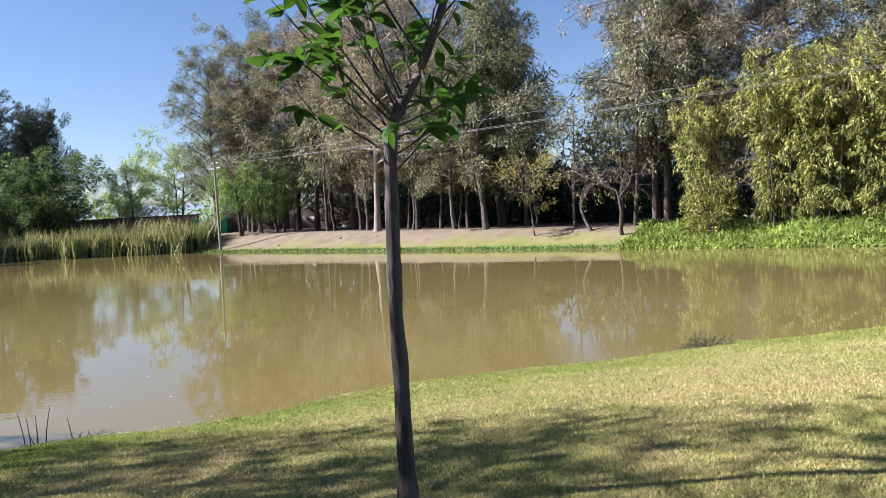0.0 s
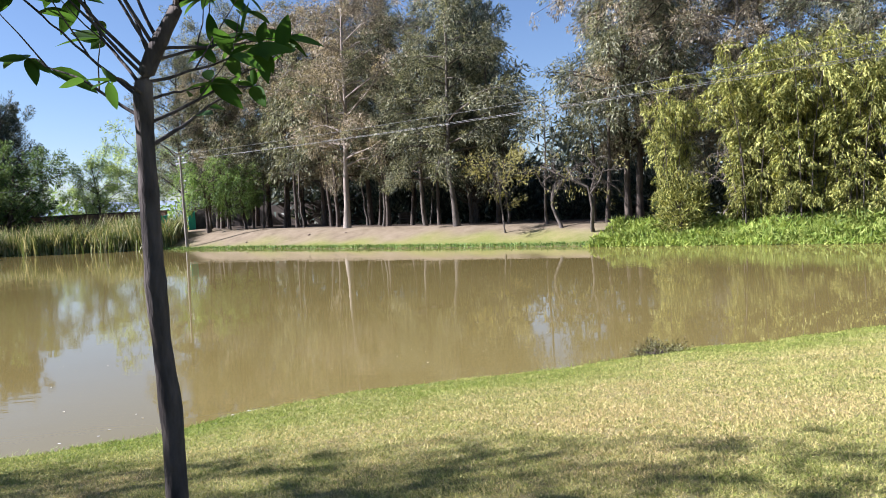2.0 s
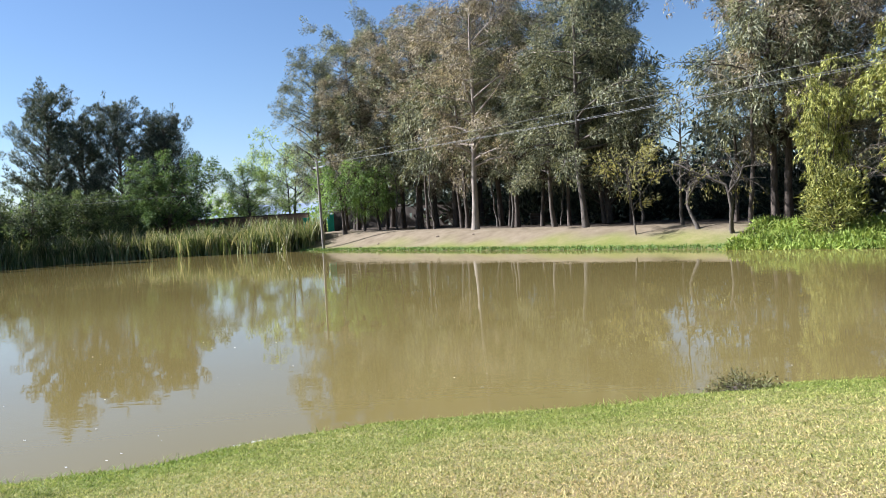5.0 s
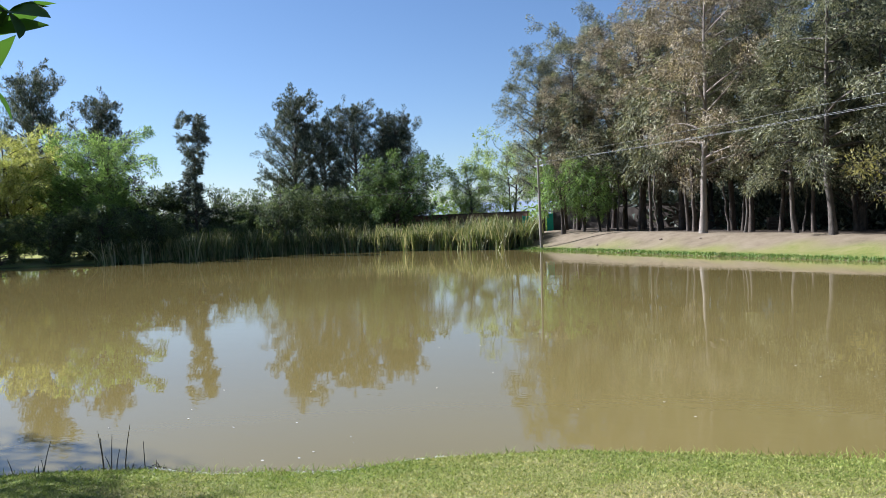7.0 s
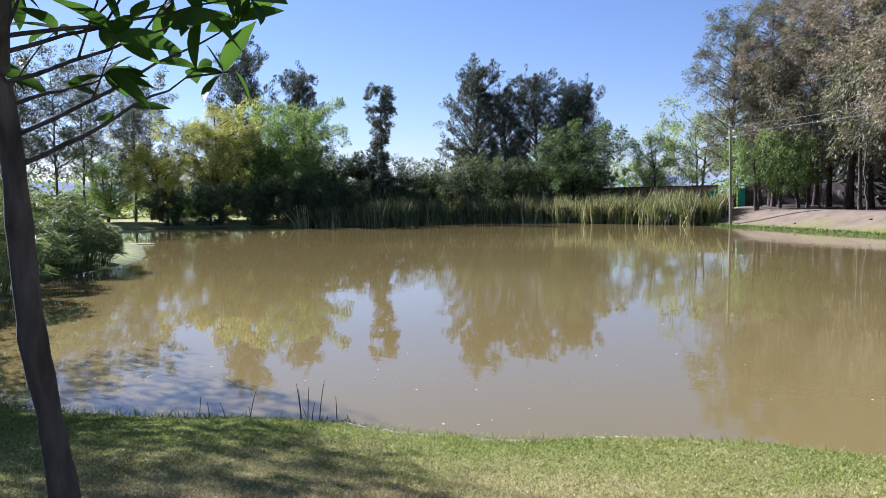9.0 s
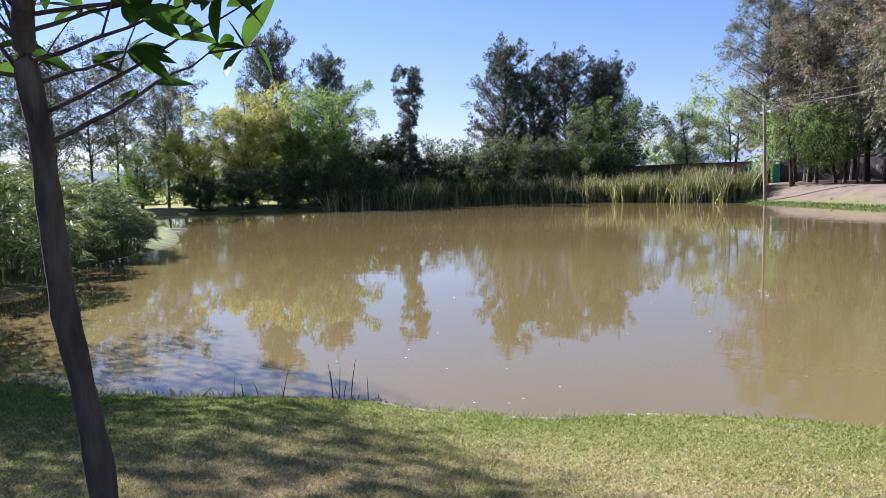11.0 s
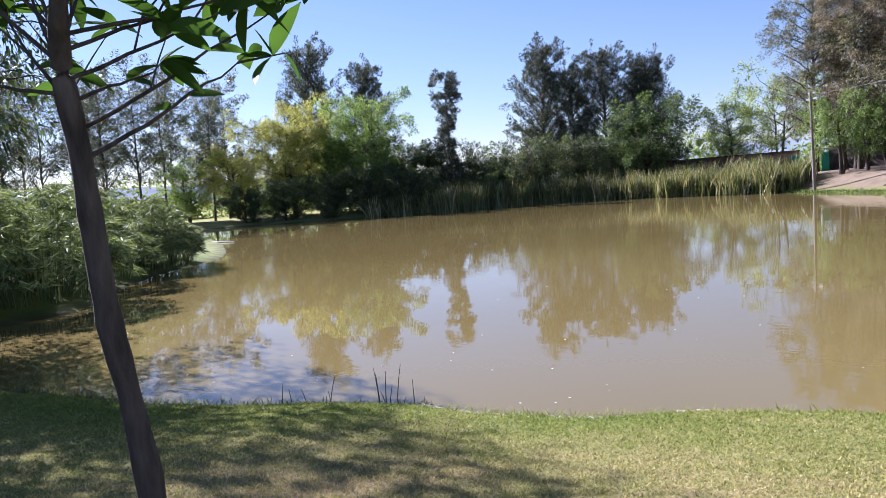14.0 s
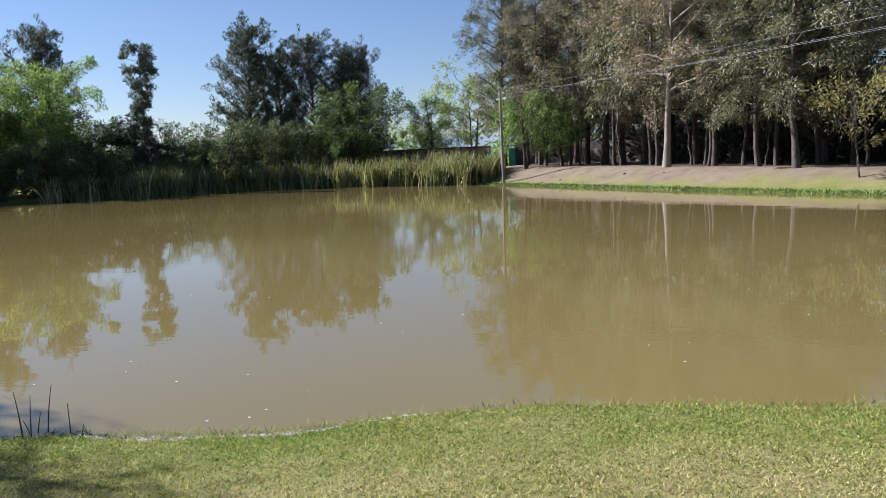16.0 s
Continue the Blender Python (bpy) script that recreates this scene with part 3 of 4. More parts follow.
dark_stem = stand(make_tree("wood_tree", 26, 13, 0.15, 2.0, 0.45, 20, 4, 46, 0.6, (0.34, 0.10), 0.5, "oval", BARK_DARK, LEAF_OLIVE, 0.5, lean=0.05,
                           label="slim dark-trunked tree inside the wood"), -16.4, 69)
for i, (x, y) in enumerate(((-13.9, 67.5), (-10.6, 64.8), (-9.3, 63.2), (-6.4, 62.5), (-5.6, 59.8), (-2.4, 60.5), (0.2, 57.8), (2.2, 55.4), (4.6, 55.8), (6.3, 53.4), (11.9, 48.6), (12.0, 45.4), (15.6, 45.2), (-18.4, 70.5))):
    tagged(plant_again(dark_stem, x, y, 67 * i, 0.85 + 0.05 * (i % 5), 0.9 + 0.06 * (i % 4)), group=WOOD)

# mesquites by the pole and beyond the reeds
mesquite = stand(make_tree("mesquite_tree", 24, 6.4, 0.15, 2.8, 0.34, 34, 6, 44, 0.34, (0.22, 0.07), 0.5, "round", BARK_DARK, LEAF_GREEN, 0.5, lean=0.08, forks=2,
                           label="feathery bright green tree with drooping twigs"), -17.2, 65.5)
plant_again(mesquite, -14.3, 66.5, 100, 0.85)
pale_tree = stand(make_tree("acacia_tree", 27, 8.4, 0.16, 3.4, 0.30, 34, 6, 40, 0.42, (0.26, 0.09), 0.2, "round", BARK_GREY, LEAF_PALE, 0.6, lean=0.08, forks=2, ragged=0.5,
                            label="pale green open tree behind the brick wall"), -33.7, 84)
plant_again(pale_tree, -27.8, 81, 140, 1.02, 1.12)
plant_again(pale_tree, -36.8, 88, 250, 0.9, 0.8)
roundish = stand(make_tree("round_tree", 25, 9.2, 0.24, 4.6, 0.10, 50, 8, 52, 0.46, (0.26, 0.12), 0.20, "round", BARK_DARK, LEAF_ROUND, 0.45, lean=0.05, forks=2,
                           label="broad rounded green tree behind the reeds"), -37.5, 72)
plant_again(roundish, -41.5, 75, 90, 0.7)

# ---- left distance ----
for x, y, turn, s, tall in ((-47, 80, 120, 0.95, 0.88), (-43, 82, 240, 0.88, 0.88), (-74.5, 58.0, 60, 1.0, 1.02), (-70.3, 63.4, 190, 0.9, 0.98), (-49.5, 77, 30, 0.85, 0.88), (-45, 84, 320, 0.8, 0.9)):
    tagged(plant_again(dark, x, y, turn, s, tall), group="dark trees beyond the pond")
slim = stand(make_tree("slender_tree", 31, 13.6, 0.12, 1.2, 0.12, 46, 5, 64, 0.27, (0.28, 0.08), 0.0, "column", BARK_DARK, LEAF_DARK, 0.3, lean=0.05,
                       label="slender tall tree with ragged dark tufts"), -51.2, 57.5)
bushy = stand(make_tree("scrub_tree", 32, 6.2, 0.16, 3.6, 0.05, 46, 7, 46, 0.42, (0.26, 0.11), 0.10, "round", BARK_DARK, LEAF_SCRUB, 0.4, lean=0.1, forks=3,
                        label="dense grey-green scrubby tree at the water's edge"), -45.5, 62.5)
for x, y, turn, s, tall in ((-49, 63, 80, 0.8, 0.9), (-53.5, 60, 190, 1.0, 1.0), (-57, 56, 20, 1.1, 0.95), (-62, 53, 250, 1.15, 1.0), (-59.5, 43.2, 120, 0.66, 0.95), (-62.8, 40.8, 60, 0.55, 1.0), (-56.5, 45.8, 20, 0.72, 0.95), (-53.6, 48.6, 200, 0.74, 1.0),
                            (-44, 68, 300, 1.0, 0.95), (-50.6, 52.2, 170, 0.62, 1.0), (-40, 70, 40, 0.7, 0.9), (-47.8, 58.5, 10, 0.55, 0.9)):
    plant_again(bushy, x, y, turn, s, tall)
willow = stand(make_tree("willow_tree", 33, 10.2, 0.22, 4.4, 0.16, 60, 9, 70, 0.46, (0.22, 0.09), 0.30, "round", BARK_DARK, LEAF_WILLOW, 0.6, forks=3,
                         label="rounded willow with yellow-green spring foliage"), -63.8, 47.2, 0, 1.0, 1.12)
plant_again(willow, -67.0, 42.5, 140, 0.72, 1.0)
leafy = stand(make_tree("leafy_tree", 34, 10, 0.22, 4.0, 0.10, 50, 8, 64, 0.46, (0.24, 0.10), 0.15, "round", BARK_DARK, LEAF_GREEN, 0.6, forks=2,
                        label="leafy bright green tree near the water's edge"), -57.6, 52.2, 0, 1.0, 1.08)
plant_again(leafy, -61.2, 50.5, 60, 0.8)
plant_again(leafy, -69.5, 38.5, 200, 0.6)
gum = stand(make_tree("gum_tree", 35, 15.5, 0.13, 2.3, 0.25, 32, 6, 36, 0.40, (0.26, 0.09), 0.25, "oval", BARK_GREY, LEAF_EUCALYPT, 0.8, lean=0.05,
                      label="thin tall gum tree with sparse grey-green leaves"), -68, 33)
for i, (x, y, s) in enumerate(((-72, 30, 1.0), (-66, 29, 0.92), (-70, 36.5, 1.02), (-75, 40, 1.05), (-67, 24.5, 0.9), (-63, 26, 0.8), (-73, 45, 1.0), (-64, 20.5, 0.95), (-60, 18, 0.9),
                               (-76, 33, 1.0), (-78, 26, 1.05), (-70, 20, 1.0), (-58, 13, 0.9), (-72, 14, 1.0), (-80, 47, 1.0), (-69, 41, 0.85))):
    tagged(plant_again(gum, x, y, 77 * i, s), group="row of gum trees")

# ---- bamboo and shrub on the right of the far bank ----


def make_bamboo(seed, label):
    rng = np.random.default_rng(seed)
    top = tagged(new("bamboo_clump"), label, "bamboo", group="bamboo thicket")
    got = []
    for i in range(26):
        az, rr = rng.uniform(0, 6.28), 0.9 * math.sqrt(rng.uniform(0, 1))
        H, out = rng.uniform(6.5, 10.2), rng.uniform(0.4, 2.2)
        s = np.linspace(0, 1, 8)
        p = np.stack([np.cos(az) * (rr + out * s ** 2.2), np.sin(az) * (rr + out * s ** 2.2), H * (s - 0.08 * s ** 3) - 0.1], -1)
        w = Pile()
        w.add(*tube(p, 0.04 * (1 - 0.8 * s) + 0.004, 5))
        part("cane", w.mesh("cane", BARK_GREY), top)
        for q in rng.uniform(0.10, 1.0, 15):
            c = np.array([np.interp(q, s, p[:, j]) for j in range(3)])
            a = rng.uniform(0, 6.28)
            d = unit(np.array([np.cos(a), np.sin(a), rng.normal(0.1, 0.35)]))
            got.append(plume(rng, c, d, rng.uniform(0.5, 1.1), rng.uniform(0.16, 0.32), int(rng.integers(44, 80)), 0.45, 0.9))
    at, way, face = (np.concatenate(a) for a in zip(*got))
    v, f = leaf_quads(rng, at, way, 0.20, 0.066, face)
    part("leaves", mesh_from("leaves", v, f, LEAF_BAMBOO), top)
    return top


bamboo = stand(make_bamboo(41, "tall bamboo clump with dense yellow-green leaves"), 17.4, 37.6)
bamboo2 = stand(make_bamboo(42, "tall bamboo clump with dense yellow-green leaves"), 19.2, 36.2, 0, 1.02)
for ob, x, y, turn, s in ((bamboo, 21, 35, 90, 1.0), (bamboo2, 22.8, 33.6, 200, 0.95), (bamboo, 20.4, 38.6, 150, 1.05), (bamboo2, 24.8, 34, 40, 1.0), (bamboo2, 18.6, 39.4, 260, 0.9), (bamboo, 26.5, 31.5, 10, 0.95)):
    plant_again(ob, x, y, turn, s)
plant_again(bamboo, 14.9, 42.3, 60, 0.72, 1.25, "open bamboo with sparse yellow-green leaves")


def make_bush(name, seed, R, H, n, leaf, material, label, up=0.2):
    """A dense leafy mound with an uneven skin."""
    rng = np.random.default_rng(seed)
    top = tagged(new(name), label, "bush")
    stems = Pile()
    pts, dirs = [], []
    m = max(14, n // 45)
    for i in range(m):
        d = unit(rng.normal(0, 1, 3))
        d[2] = abs(d[2])
        e = d * np.array([R, R, H]) * rng.uniform(0.55, 1.0)
        s = np.linspace(0, 1, 5)
        stems.add(*tube(np.outer(s, e) + np.array([0, 0, 0.35 * H])[None] * (s * (1 - s))[:, None], 0.03 * (1 - 0.8 * s) + 0.004, 4))
        k = n // m
        off = rng.normal(0, 0.18 * R, (k, 3))
        pts.append(e + off)
        dirs.append(unit(unit(e + off) * 0.8 + rng.normal(0, 0.5, (k, 3)) + np.array([0, 0, up])))
    pts = np.concatenate(pts)
    pts[:, 2] = np.maximum(pts[:, 2], 0.02)
    part("stems", stems.mesh("stems", BARK_DARK), top)
    v, f = leaf_quads(rng, pts, np.concatenate(dirs), *leaf)
    part("foliage", mesh_from("foliage", v, f, material), top)
    return top


stand(make_bush("shrub", 43, 1.35, 3.3, 5200, (0.26, 0.07), LEAF_BAMBOO, "rounded yellow-green shrub on the far bank", -0.2), 14.2, 38.7)
under = stand(make_bush("undergrowth_bush", 44, 2.6, 3.2, 1700, (0.46, 0.17), LEAF_DARK, "dark undergrowth bush among the trees"), -2, 68)
rng = np.random.default_rng(45)
for i in range(34):
    u = i / 33
    x, y = -1 + 33 * u + rng.uniform(-1, 1), 67 - 26 * u + rng.uniform(-3, 3) + 6 * math.sin(u * 3.1)
    tagged(plant_again(under, x, y, rng.uniform(0, 360), rng.uniform(0.7, 1.25), rng.uniform(0.8, 1.5)), group="undergrowth of the wood")

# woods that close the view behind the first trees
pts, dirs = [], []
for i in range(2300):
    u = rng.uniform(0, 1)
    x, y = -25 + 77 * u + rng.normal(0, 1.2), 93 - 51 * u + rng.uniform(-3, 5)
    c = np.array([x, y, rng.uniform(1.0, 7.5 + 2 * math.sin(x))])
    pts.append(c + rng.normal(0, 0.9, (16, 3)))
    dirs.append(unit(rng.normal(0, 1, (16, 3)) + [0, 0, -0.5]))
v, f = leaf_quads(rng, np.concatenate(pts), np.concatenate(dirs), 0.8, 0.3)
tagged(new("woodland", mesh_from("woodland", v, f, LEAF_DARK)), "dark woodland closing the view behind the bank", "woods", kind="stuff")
pts, dirs = [], []
for i in range(1700):
    u = rng.uniform(0, 1)
    x, y = -95 + 75 * u, 62 + 42 * u + rng.uniform(-4, 6)
    if rng.uniform() < 0.4:
        x, y = -84 - 6 * rng.uniform(), rng.uniform(-20, 62)
    c = np.array([x, y, 0.6 + rng.uniform(0, 1) ** 1.5 * (3.6 + 1.6 * math.sin(x * 0.4) + math.sin(y * 0.5))])
    pts.append(c + rng.normal(0, 0.8, (14, 3)))
    dirs.append(unit(rng.normal(0, 1, (14, 3))))
v, f = leaf_quads(rng, np.concatenate(pts), np.concatenate(dirs), 0.7, 0.28)
tagged(new("hedgerow", mesh_from("hedgerow", v, f, LEAF_GREEN)), "far green hedgerow and scrub beyond the field", "woods", kind="stuff")

# hazy hills: the haze is painted in as their blue-grey colour
k = np.linspace(-1, 1, 90)
hx, hy = 2100 * np.sin(k * 2.2 - 0.5), 2100 * np.cos(k * 2.2 - 0.5)
hz = 40 + 22 * np.sin(k * 9) + 12 * np.sin(k * 23 + 1) + 40 * np.exp(-((k + 0.45) / 0.2) ** 2)
v = np.concatenate([np.stack([hx, hy, 0 * hz - 5], -1), np.stack([hx * 1.08, hy * 1.08, hz], -1)])
i = np.arange(89)
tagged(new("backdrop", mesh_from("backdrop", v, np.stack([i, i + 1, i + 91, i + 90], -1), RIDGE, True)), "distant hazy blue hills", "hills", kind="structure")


# ---- reeds, weeds and grass ----
def blades(rng, x, y, z, height, width, bend, seg=3, lean=0.25):
    """Upright blades, each bent over at the tip."""
    n = len(x)
    az, b = rng.uniform(0, 6.28, n), bend * rng.uniform(0.2, 1.4, n)
    d = np.stack([np.cos(az), np.sin(az), 0 * az], -1)
    side = np.stack([-np.sin(az + rng.normal(0, 0.8, n)), np.cos(az), 0 * az], -1)
    l0 = rng.normal(0, lean, (n, 2))
    rows = []
    for i in range(seg + 1):
        s = i / seg
        c = np.stack([x + l0[:, 0] * height * s, y + l0[:, 1] * height * s, z + height * (s - 0.25 * b * s ** 3)], -1) + d * (b * height * 0.6 * s ** 2.5)[:, None]
        w = (width * (1 - s) ** 0.7 * 0.5 + 0.0005)[:, None] if np.ndim(width) else width * (1 - s) ** 0.7 * 0.5 + 0.0005
        rows += [c - side * w, c + side * w]
    v = np.stack(rows, 1).reshape(-1, 3)
    k = np.arange(n)[:, None] * (2 * (seg + 1))
    q = np.concatenate([k + np.array([[2 * i, 2 * i + 1, 2 * i + 3, 2 * i + 2]]) for i in range(seg)])
    return v, q


def band_points(rng, line, n, low, high):
    """Points beside a stretch of shore, low to high metres up the land."""
    line = np.asarray(line, float)
    d = np.r_[0, np.cumsum(np.hypot(*np.diff(line, axis=0).T))]
    s = rng.uniform(0, d[-1], n)
    x, y = np.interp(s, d, line[:, 0]), np.interp(s, d, line[:, 1])
    t = np.stack([np.interp(s + 0.5, d, line[:, 0]) - np.interp(s - 0.5, d, line[:, 0]), np.interp(s + 0.5, d, line[:, 1]) - np.interp(s - 0.5, d, line[:, 1])], -1)
    t /= np.hypot(t[:, 0], t[:, 1])[:, None] + 1e-9
    o = rng.uniform(low, high, n)
    return x - t[:, 1] * o, y + t[:, 0] * o


rng = np.random.default_rng(51)
REED_LINE = [(-52.2, 47.4), (-51.5, 48), (-47.3, 53.4), (-44, 61), (-36.5, 65), (-29.5, 65), (-23.2, 64), (-20.6, 63)]
bx, by = band_points(rng, REED_LINE, 330, -0.7, 3.4)
own = rng.integers(0, len(bx), 15000)
x, y = bx[own] + rng.normal(0, 0.30, len(own)), by[own] + rng.normal(0, 0.30, len(own))
hgt = rng.uniform(0.55, 1.0, len(own)) * rng.uniform(2.1, 3.3, len(bx))[own] * np.where(x < -50, 0.8, 1.0)
v, f = blades(rng, x, y, np.maximum(ground_z(x, y), 0.0) - 0.02, hgt, 0.11, 0.7, 3, 0.13)
tagged(new("reed_bed", mesh_from("reed_bed", v, f, LEAF_REED)), "dense bed of green and straw-coloured cattail reeds", "reeds", kind="stuff")

WEED_LINE = [(9.5, 39.3), (10.9, 38.2), (14.5, 35.8), (20, 31.8), (27, 27), (31, 22)]
x, y = band_points(rng, WEED_LINE, 42000, -0.6, 4.2)
hump = 0.45 + 0.25 * np.sin(x * 1.3) * np.sin(y * 1.7) + 0.35 * ease((x - 15) / 8)
z = np.maximum(ground_z(x, y), 0) + hump * rng.uniform(0.2, 1.0, len(x)) * ease((shore_distance(x, y) + 0.7) / 1.2)
way = unit(rng.normal(0, 0.7, (len(x), 3)) + [0, 0, 0.5])
v, f = leaf_quads(rng, np.stack([x, y, z], -1), way, 0.27, 0.085)
tagged(new("bank_weeds", mesh_from("bank_weeds", v, f, LEAF_WEED)), "lush bright green weeds covering the bank", "weeds", kind="stuff")

FAR_LINE = [(-20.6, 63), (-19.4, 62.4), (-16, 60), (-12, 56.8), (-8, 53.2), (-2.6, 48.6), (1, 45.8), (4.2, 43.4), (7.4, 41), (9.4, 39.4)]
x, y = band_points(rng, FAR_LINE, 5000, -0.1, 0.5)
v, f = blades(rng, x, y, np.maximum(ground_z(x, y), 0) - 0.02, rng.uniform(0.06, 0.24, len(x)), 0.05, 0.8, 2)
tagged(new("shore_grass", mesh_from("shore_grass", v, f, LEAF_STRIP)), "fringe of bright green grass along the far waterline", "grass", kind="stuff")

# lawn: the blades of the near slope
n = 760000
r0, az = rng.uniform(1.0, 12.5, n), rng.uniform(radians(-88), radians(55), n)
x, y = 1.6 + r0 * np.sin(az), 1.6 + r0 * np.cos(az)
keep = shore_distance(x, y) > 0.0
x, y, r0 = x[keep], y[keep], r0[keep]
sd = shore_distance(x, y)
foot = np.stack([x, y, ground_z(x, y) - 0.002], -1)
way = unit(np.stack([rng.normal(0, 0.8, len(x)), rng.normal(0, 0.8, len(x)), rng.uniform(0.35, 1.1, len(x))], -1))
tuft = 0.5 + 0.5 * wave(x * 7.3, y * 7.9) * wave(x * 2.9 + 1.0, y * 3.1)
ln = (rng.uniform(0.012, 0.036, len(x)) * (0.6 + 0.8 * tuft) * (1 + 0.6 * np.exp(-sd / 0.35)))[:, None]
side = unit(np.cross(way, rng.normal(size=(len(x), 3)))) * (0.0024 + 0.00042 * r0)[:, None]
v = np.stack([foot - side, foot + side, foot + way * ln], 1).reshape(-1, 3)
me = mesh_from("lawn_grass", v, np.arange(len(v)).reshape(-1, 3), GRASS)
put_attribute(me, "dry", np.repeat(dryness(x, y) + rng.normal(0, 0.13, len(x)), 3))
tagged(new("lawn_grass", me), "short mown lawn grass, green and straw-yellow", "grass", kind="stuff")

# ---- left bank: papyrus, sedge and the big shade trees ----


def make_papyrus(seed, R, H, n, label):
    rng = np.random.default_rng(seed)
    top = tagged(new("papyrus_clump"), label, "papyrus", group="papyrus on the left bank")
    stems, pts, dirs = Pile(), [], []
    for i in range(n):
        az, rr = rng.uniform(0, 6.28), R * math.sqrt(rng.uniform(0, 1))
        dome = math.sqrt(max(0.06, 1 - (rr / R) ** 2 * 0.9))
        h, out = H * dome * rng.uniform(0.35, 1.0), 0.22 * rr
        s = np.linspace(0, 1, 4)
        p = np.stack([np.cos(az) * (0.8 * rr + out * s ** 2), np.sin(az) * (0.8 * rr + out * s ** 2), h * s], -1)
        stems.add(*tube(p, 0.013 * (1 - 0.4 * s), 3))
        k = 30
        a = rng.uniform(0, 6.28, k)
        for r0, dz in ((0.0, 0.5), (0.24, -0.5)):
            pts.append(p[-1] + unit(np.stack([np.cos(a), np.sin(a), rng.normal(0.6, 0.3, k)], -1)) * r0)
            dirs.append(unit(np.stack([np.cos(a), np.sin(a), rng.normal(dz, 0.35, k)], -1)))
    part("stem", stems.mesh("stem", LEAF_PAPYRUS), top)
    v, f = leaf_quads(rng, np.concatenate(pts), np.concatenate(dirs), 0.30, 0.034)
    part("tuft", mesh_from("tufts", v, f, LEAF_PAPYRUS), top)
    return top


pap = stand(make_papyrus(61, 2.3, 2.9, 230, "papyrus clump with feathery pale green heads"), -19.3, 8.6)
for x, y, turn, s in ((-21.8, 6.3, 60, 1.05), (-23.2, 11.3, 140, 0.95), (-26.4, 14.6, 200, 0.95), (-19.8, 5.0, 20, 0.85), (-27.6, 16.0, 300, 0.66), (-24.5, 7.5, 90, 1.1), (-25.6, 3.5, 230, 1.1), (-28.5, 13.0, 10, 1.0)):
    plant_again(pap, x, y, turn, s)

rng = np.random.default_rng(62)


def make_sedge(seed, n, H, label):
    rng = np.random.default_rng(seed)
    top = tagged(new("sedge_mound"), label, "sedge")
    a, rr = rng.uniform(0, 6.28, n), 0.45 * np.sqrt(rng.uniform(0, 1, n))
    v, f = blades(rng, rr * np.cos(a), rr * np.sin(a), 0 * a, rng.uniform(0.6, 1.0, n) * H, 0.018, 1.3, 5, 0.3)
    part("blades", mesh_from("blades", v, f, LEAF_REED), top)
    return top


sedge = stand(make_sedge(63, 1500, 1.5, "mound of arching green sedge at the water's edge"), -14.2, 3.7)
plant_again(sedge, -15.8, 3.2, 80, 1.15)
plant_again(sedge, -17.5, 4.0, 200, 1.0)

shade = stand(make_tree("shade_tree", 64, 9.5, 0.26, 5.0, 0.30, 50, 8, 76, 0.60, (0.20, 0.075), 0.5, "round", BARK_DARK, LEAF_SHADE, 0.45, lean=0.05, forks=2,
                        label="big drooping tree with dark green narrow leaves"), -18.2, 3.9, 0, 0.80, 1.25)
# copies added for their shadow on the lawn; the last two stand out of view
plant_again(shade, -14.5, 1.7, 150, 1.0, 1.05, "big dark tree added to shade the lawn")
plant_again(shade, -13.2, -1.7, 80, 1.05, 1.2, "big dark tree added to shade the lawn")
plant_again(shade, -7.4, -1.7, 210, 0.95, 1.05, "big dark tree added to shade the lawn")

# ---- the young tree on the lawn ----


def leaf_mesh(seed, L, W, curl):
    rng = np.random.default_rng(seed)
    s = np.linspace(0, 1, 7)
    w = W * 0.5 * np.sin(np.pi * s ** 0.85) ** 0.8
    w[0] = w[-1] = 0.0008
    x = L * s
    z = -curl * L * s ** 2
    mid = np.stack([x, 0 * s, z - 0.12 * w], -1)
    a, b = np.stack([x, w, z + 0.18 * w], -1), np.stack([x, -w, z + 0.18 * w], -1)
    v = np.concatenate([a, mid, b])
    i = np.arange(6)
    f = np.concatenate([np.stack([i, i + 7, i + 8, i + 1], -1), np.stack([i + 7, i + 14, i + 15, i + 8], -1)])
    return mesh_from("leaf", v, f, LEAF_YOUNG, True)


rng = np.random.default_rng(71)
tx, ty = 0.005, 3.03
young = tagged(new("young_tree"), "slim young tree with dark bark and large glossy leaves", "tree")
young.matrix_basis = pose(tx, ty, gz(tx, ty))
g0 = gz(tx, ty)
TRUNK = np.array([(0.005, 3.03, 1.0), (0.006, 3.035, 1.12), (0.0, 3.05, 1.4), (0.002, 3.05, 1.65), (-0.006, 3.016, 1.95), (0.0, 2.977, 2.17), (0.006, 2.958, 2.45), (0.012, 2.945, 2.68),
                  (0.025, 2.915, 2.86), (0.085, 2.895, 2.97), (0.17, 2.88, 3.1), (0.25, 2.87, 3.28), (0.32, 2.86, 3.46), (0.42, 2.85, 3.75), (0.46, 2.85, 4.0)]) - np.array([tx, ty, g0])
rad = 0.92 * np.array([0.062, 0.05, 0.044, 0.045, 0.038, 0.041, 0.036, 0.036, 0.033, 0.029, 0.026, 0.022, 0.018, 0.012, 0.006])
fine_k = np.linspace(0, 1, 60)
kk = np.linspace(0, 1, len(rad))
path = np.stack([np.interp(fine_k, kk, TRUNK[:, j]) for j in range(3)], -1)
path = np.concatenate([path[:1], (path[:-2] + 2 * path[1:-1] + path[2:]) / 4, path[-1:]])
rr = np.interp(fine_k, kk, rad) * (1 + 0.05 * np.sin(fine_k * 61) + 0.04 * rng.normal(0, 1, 60))
w = Pile()
w.add(*tube(path, rr, 12))
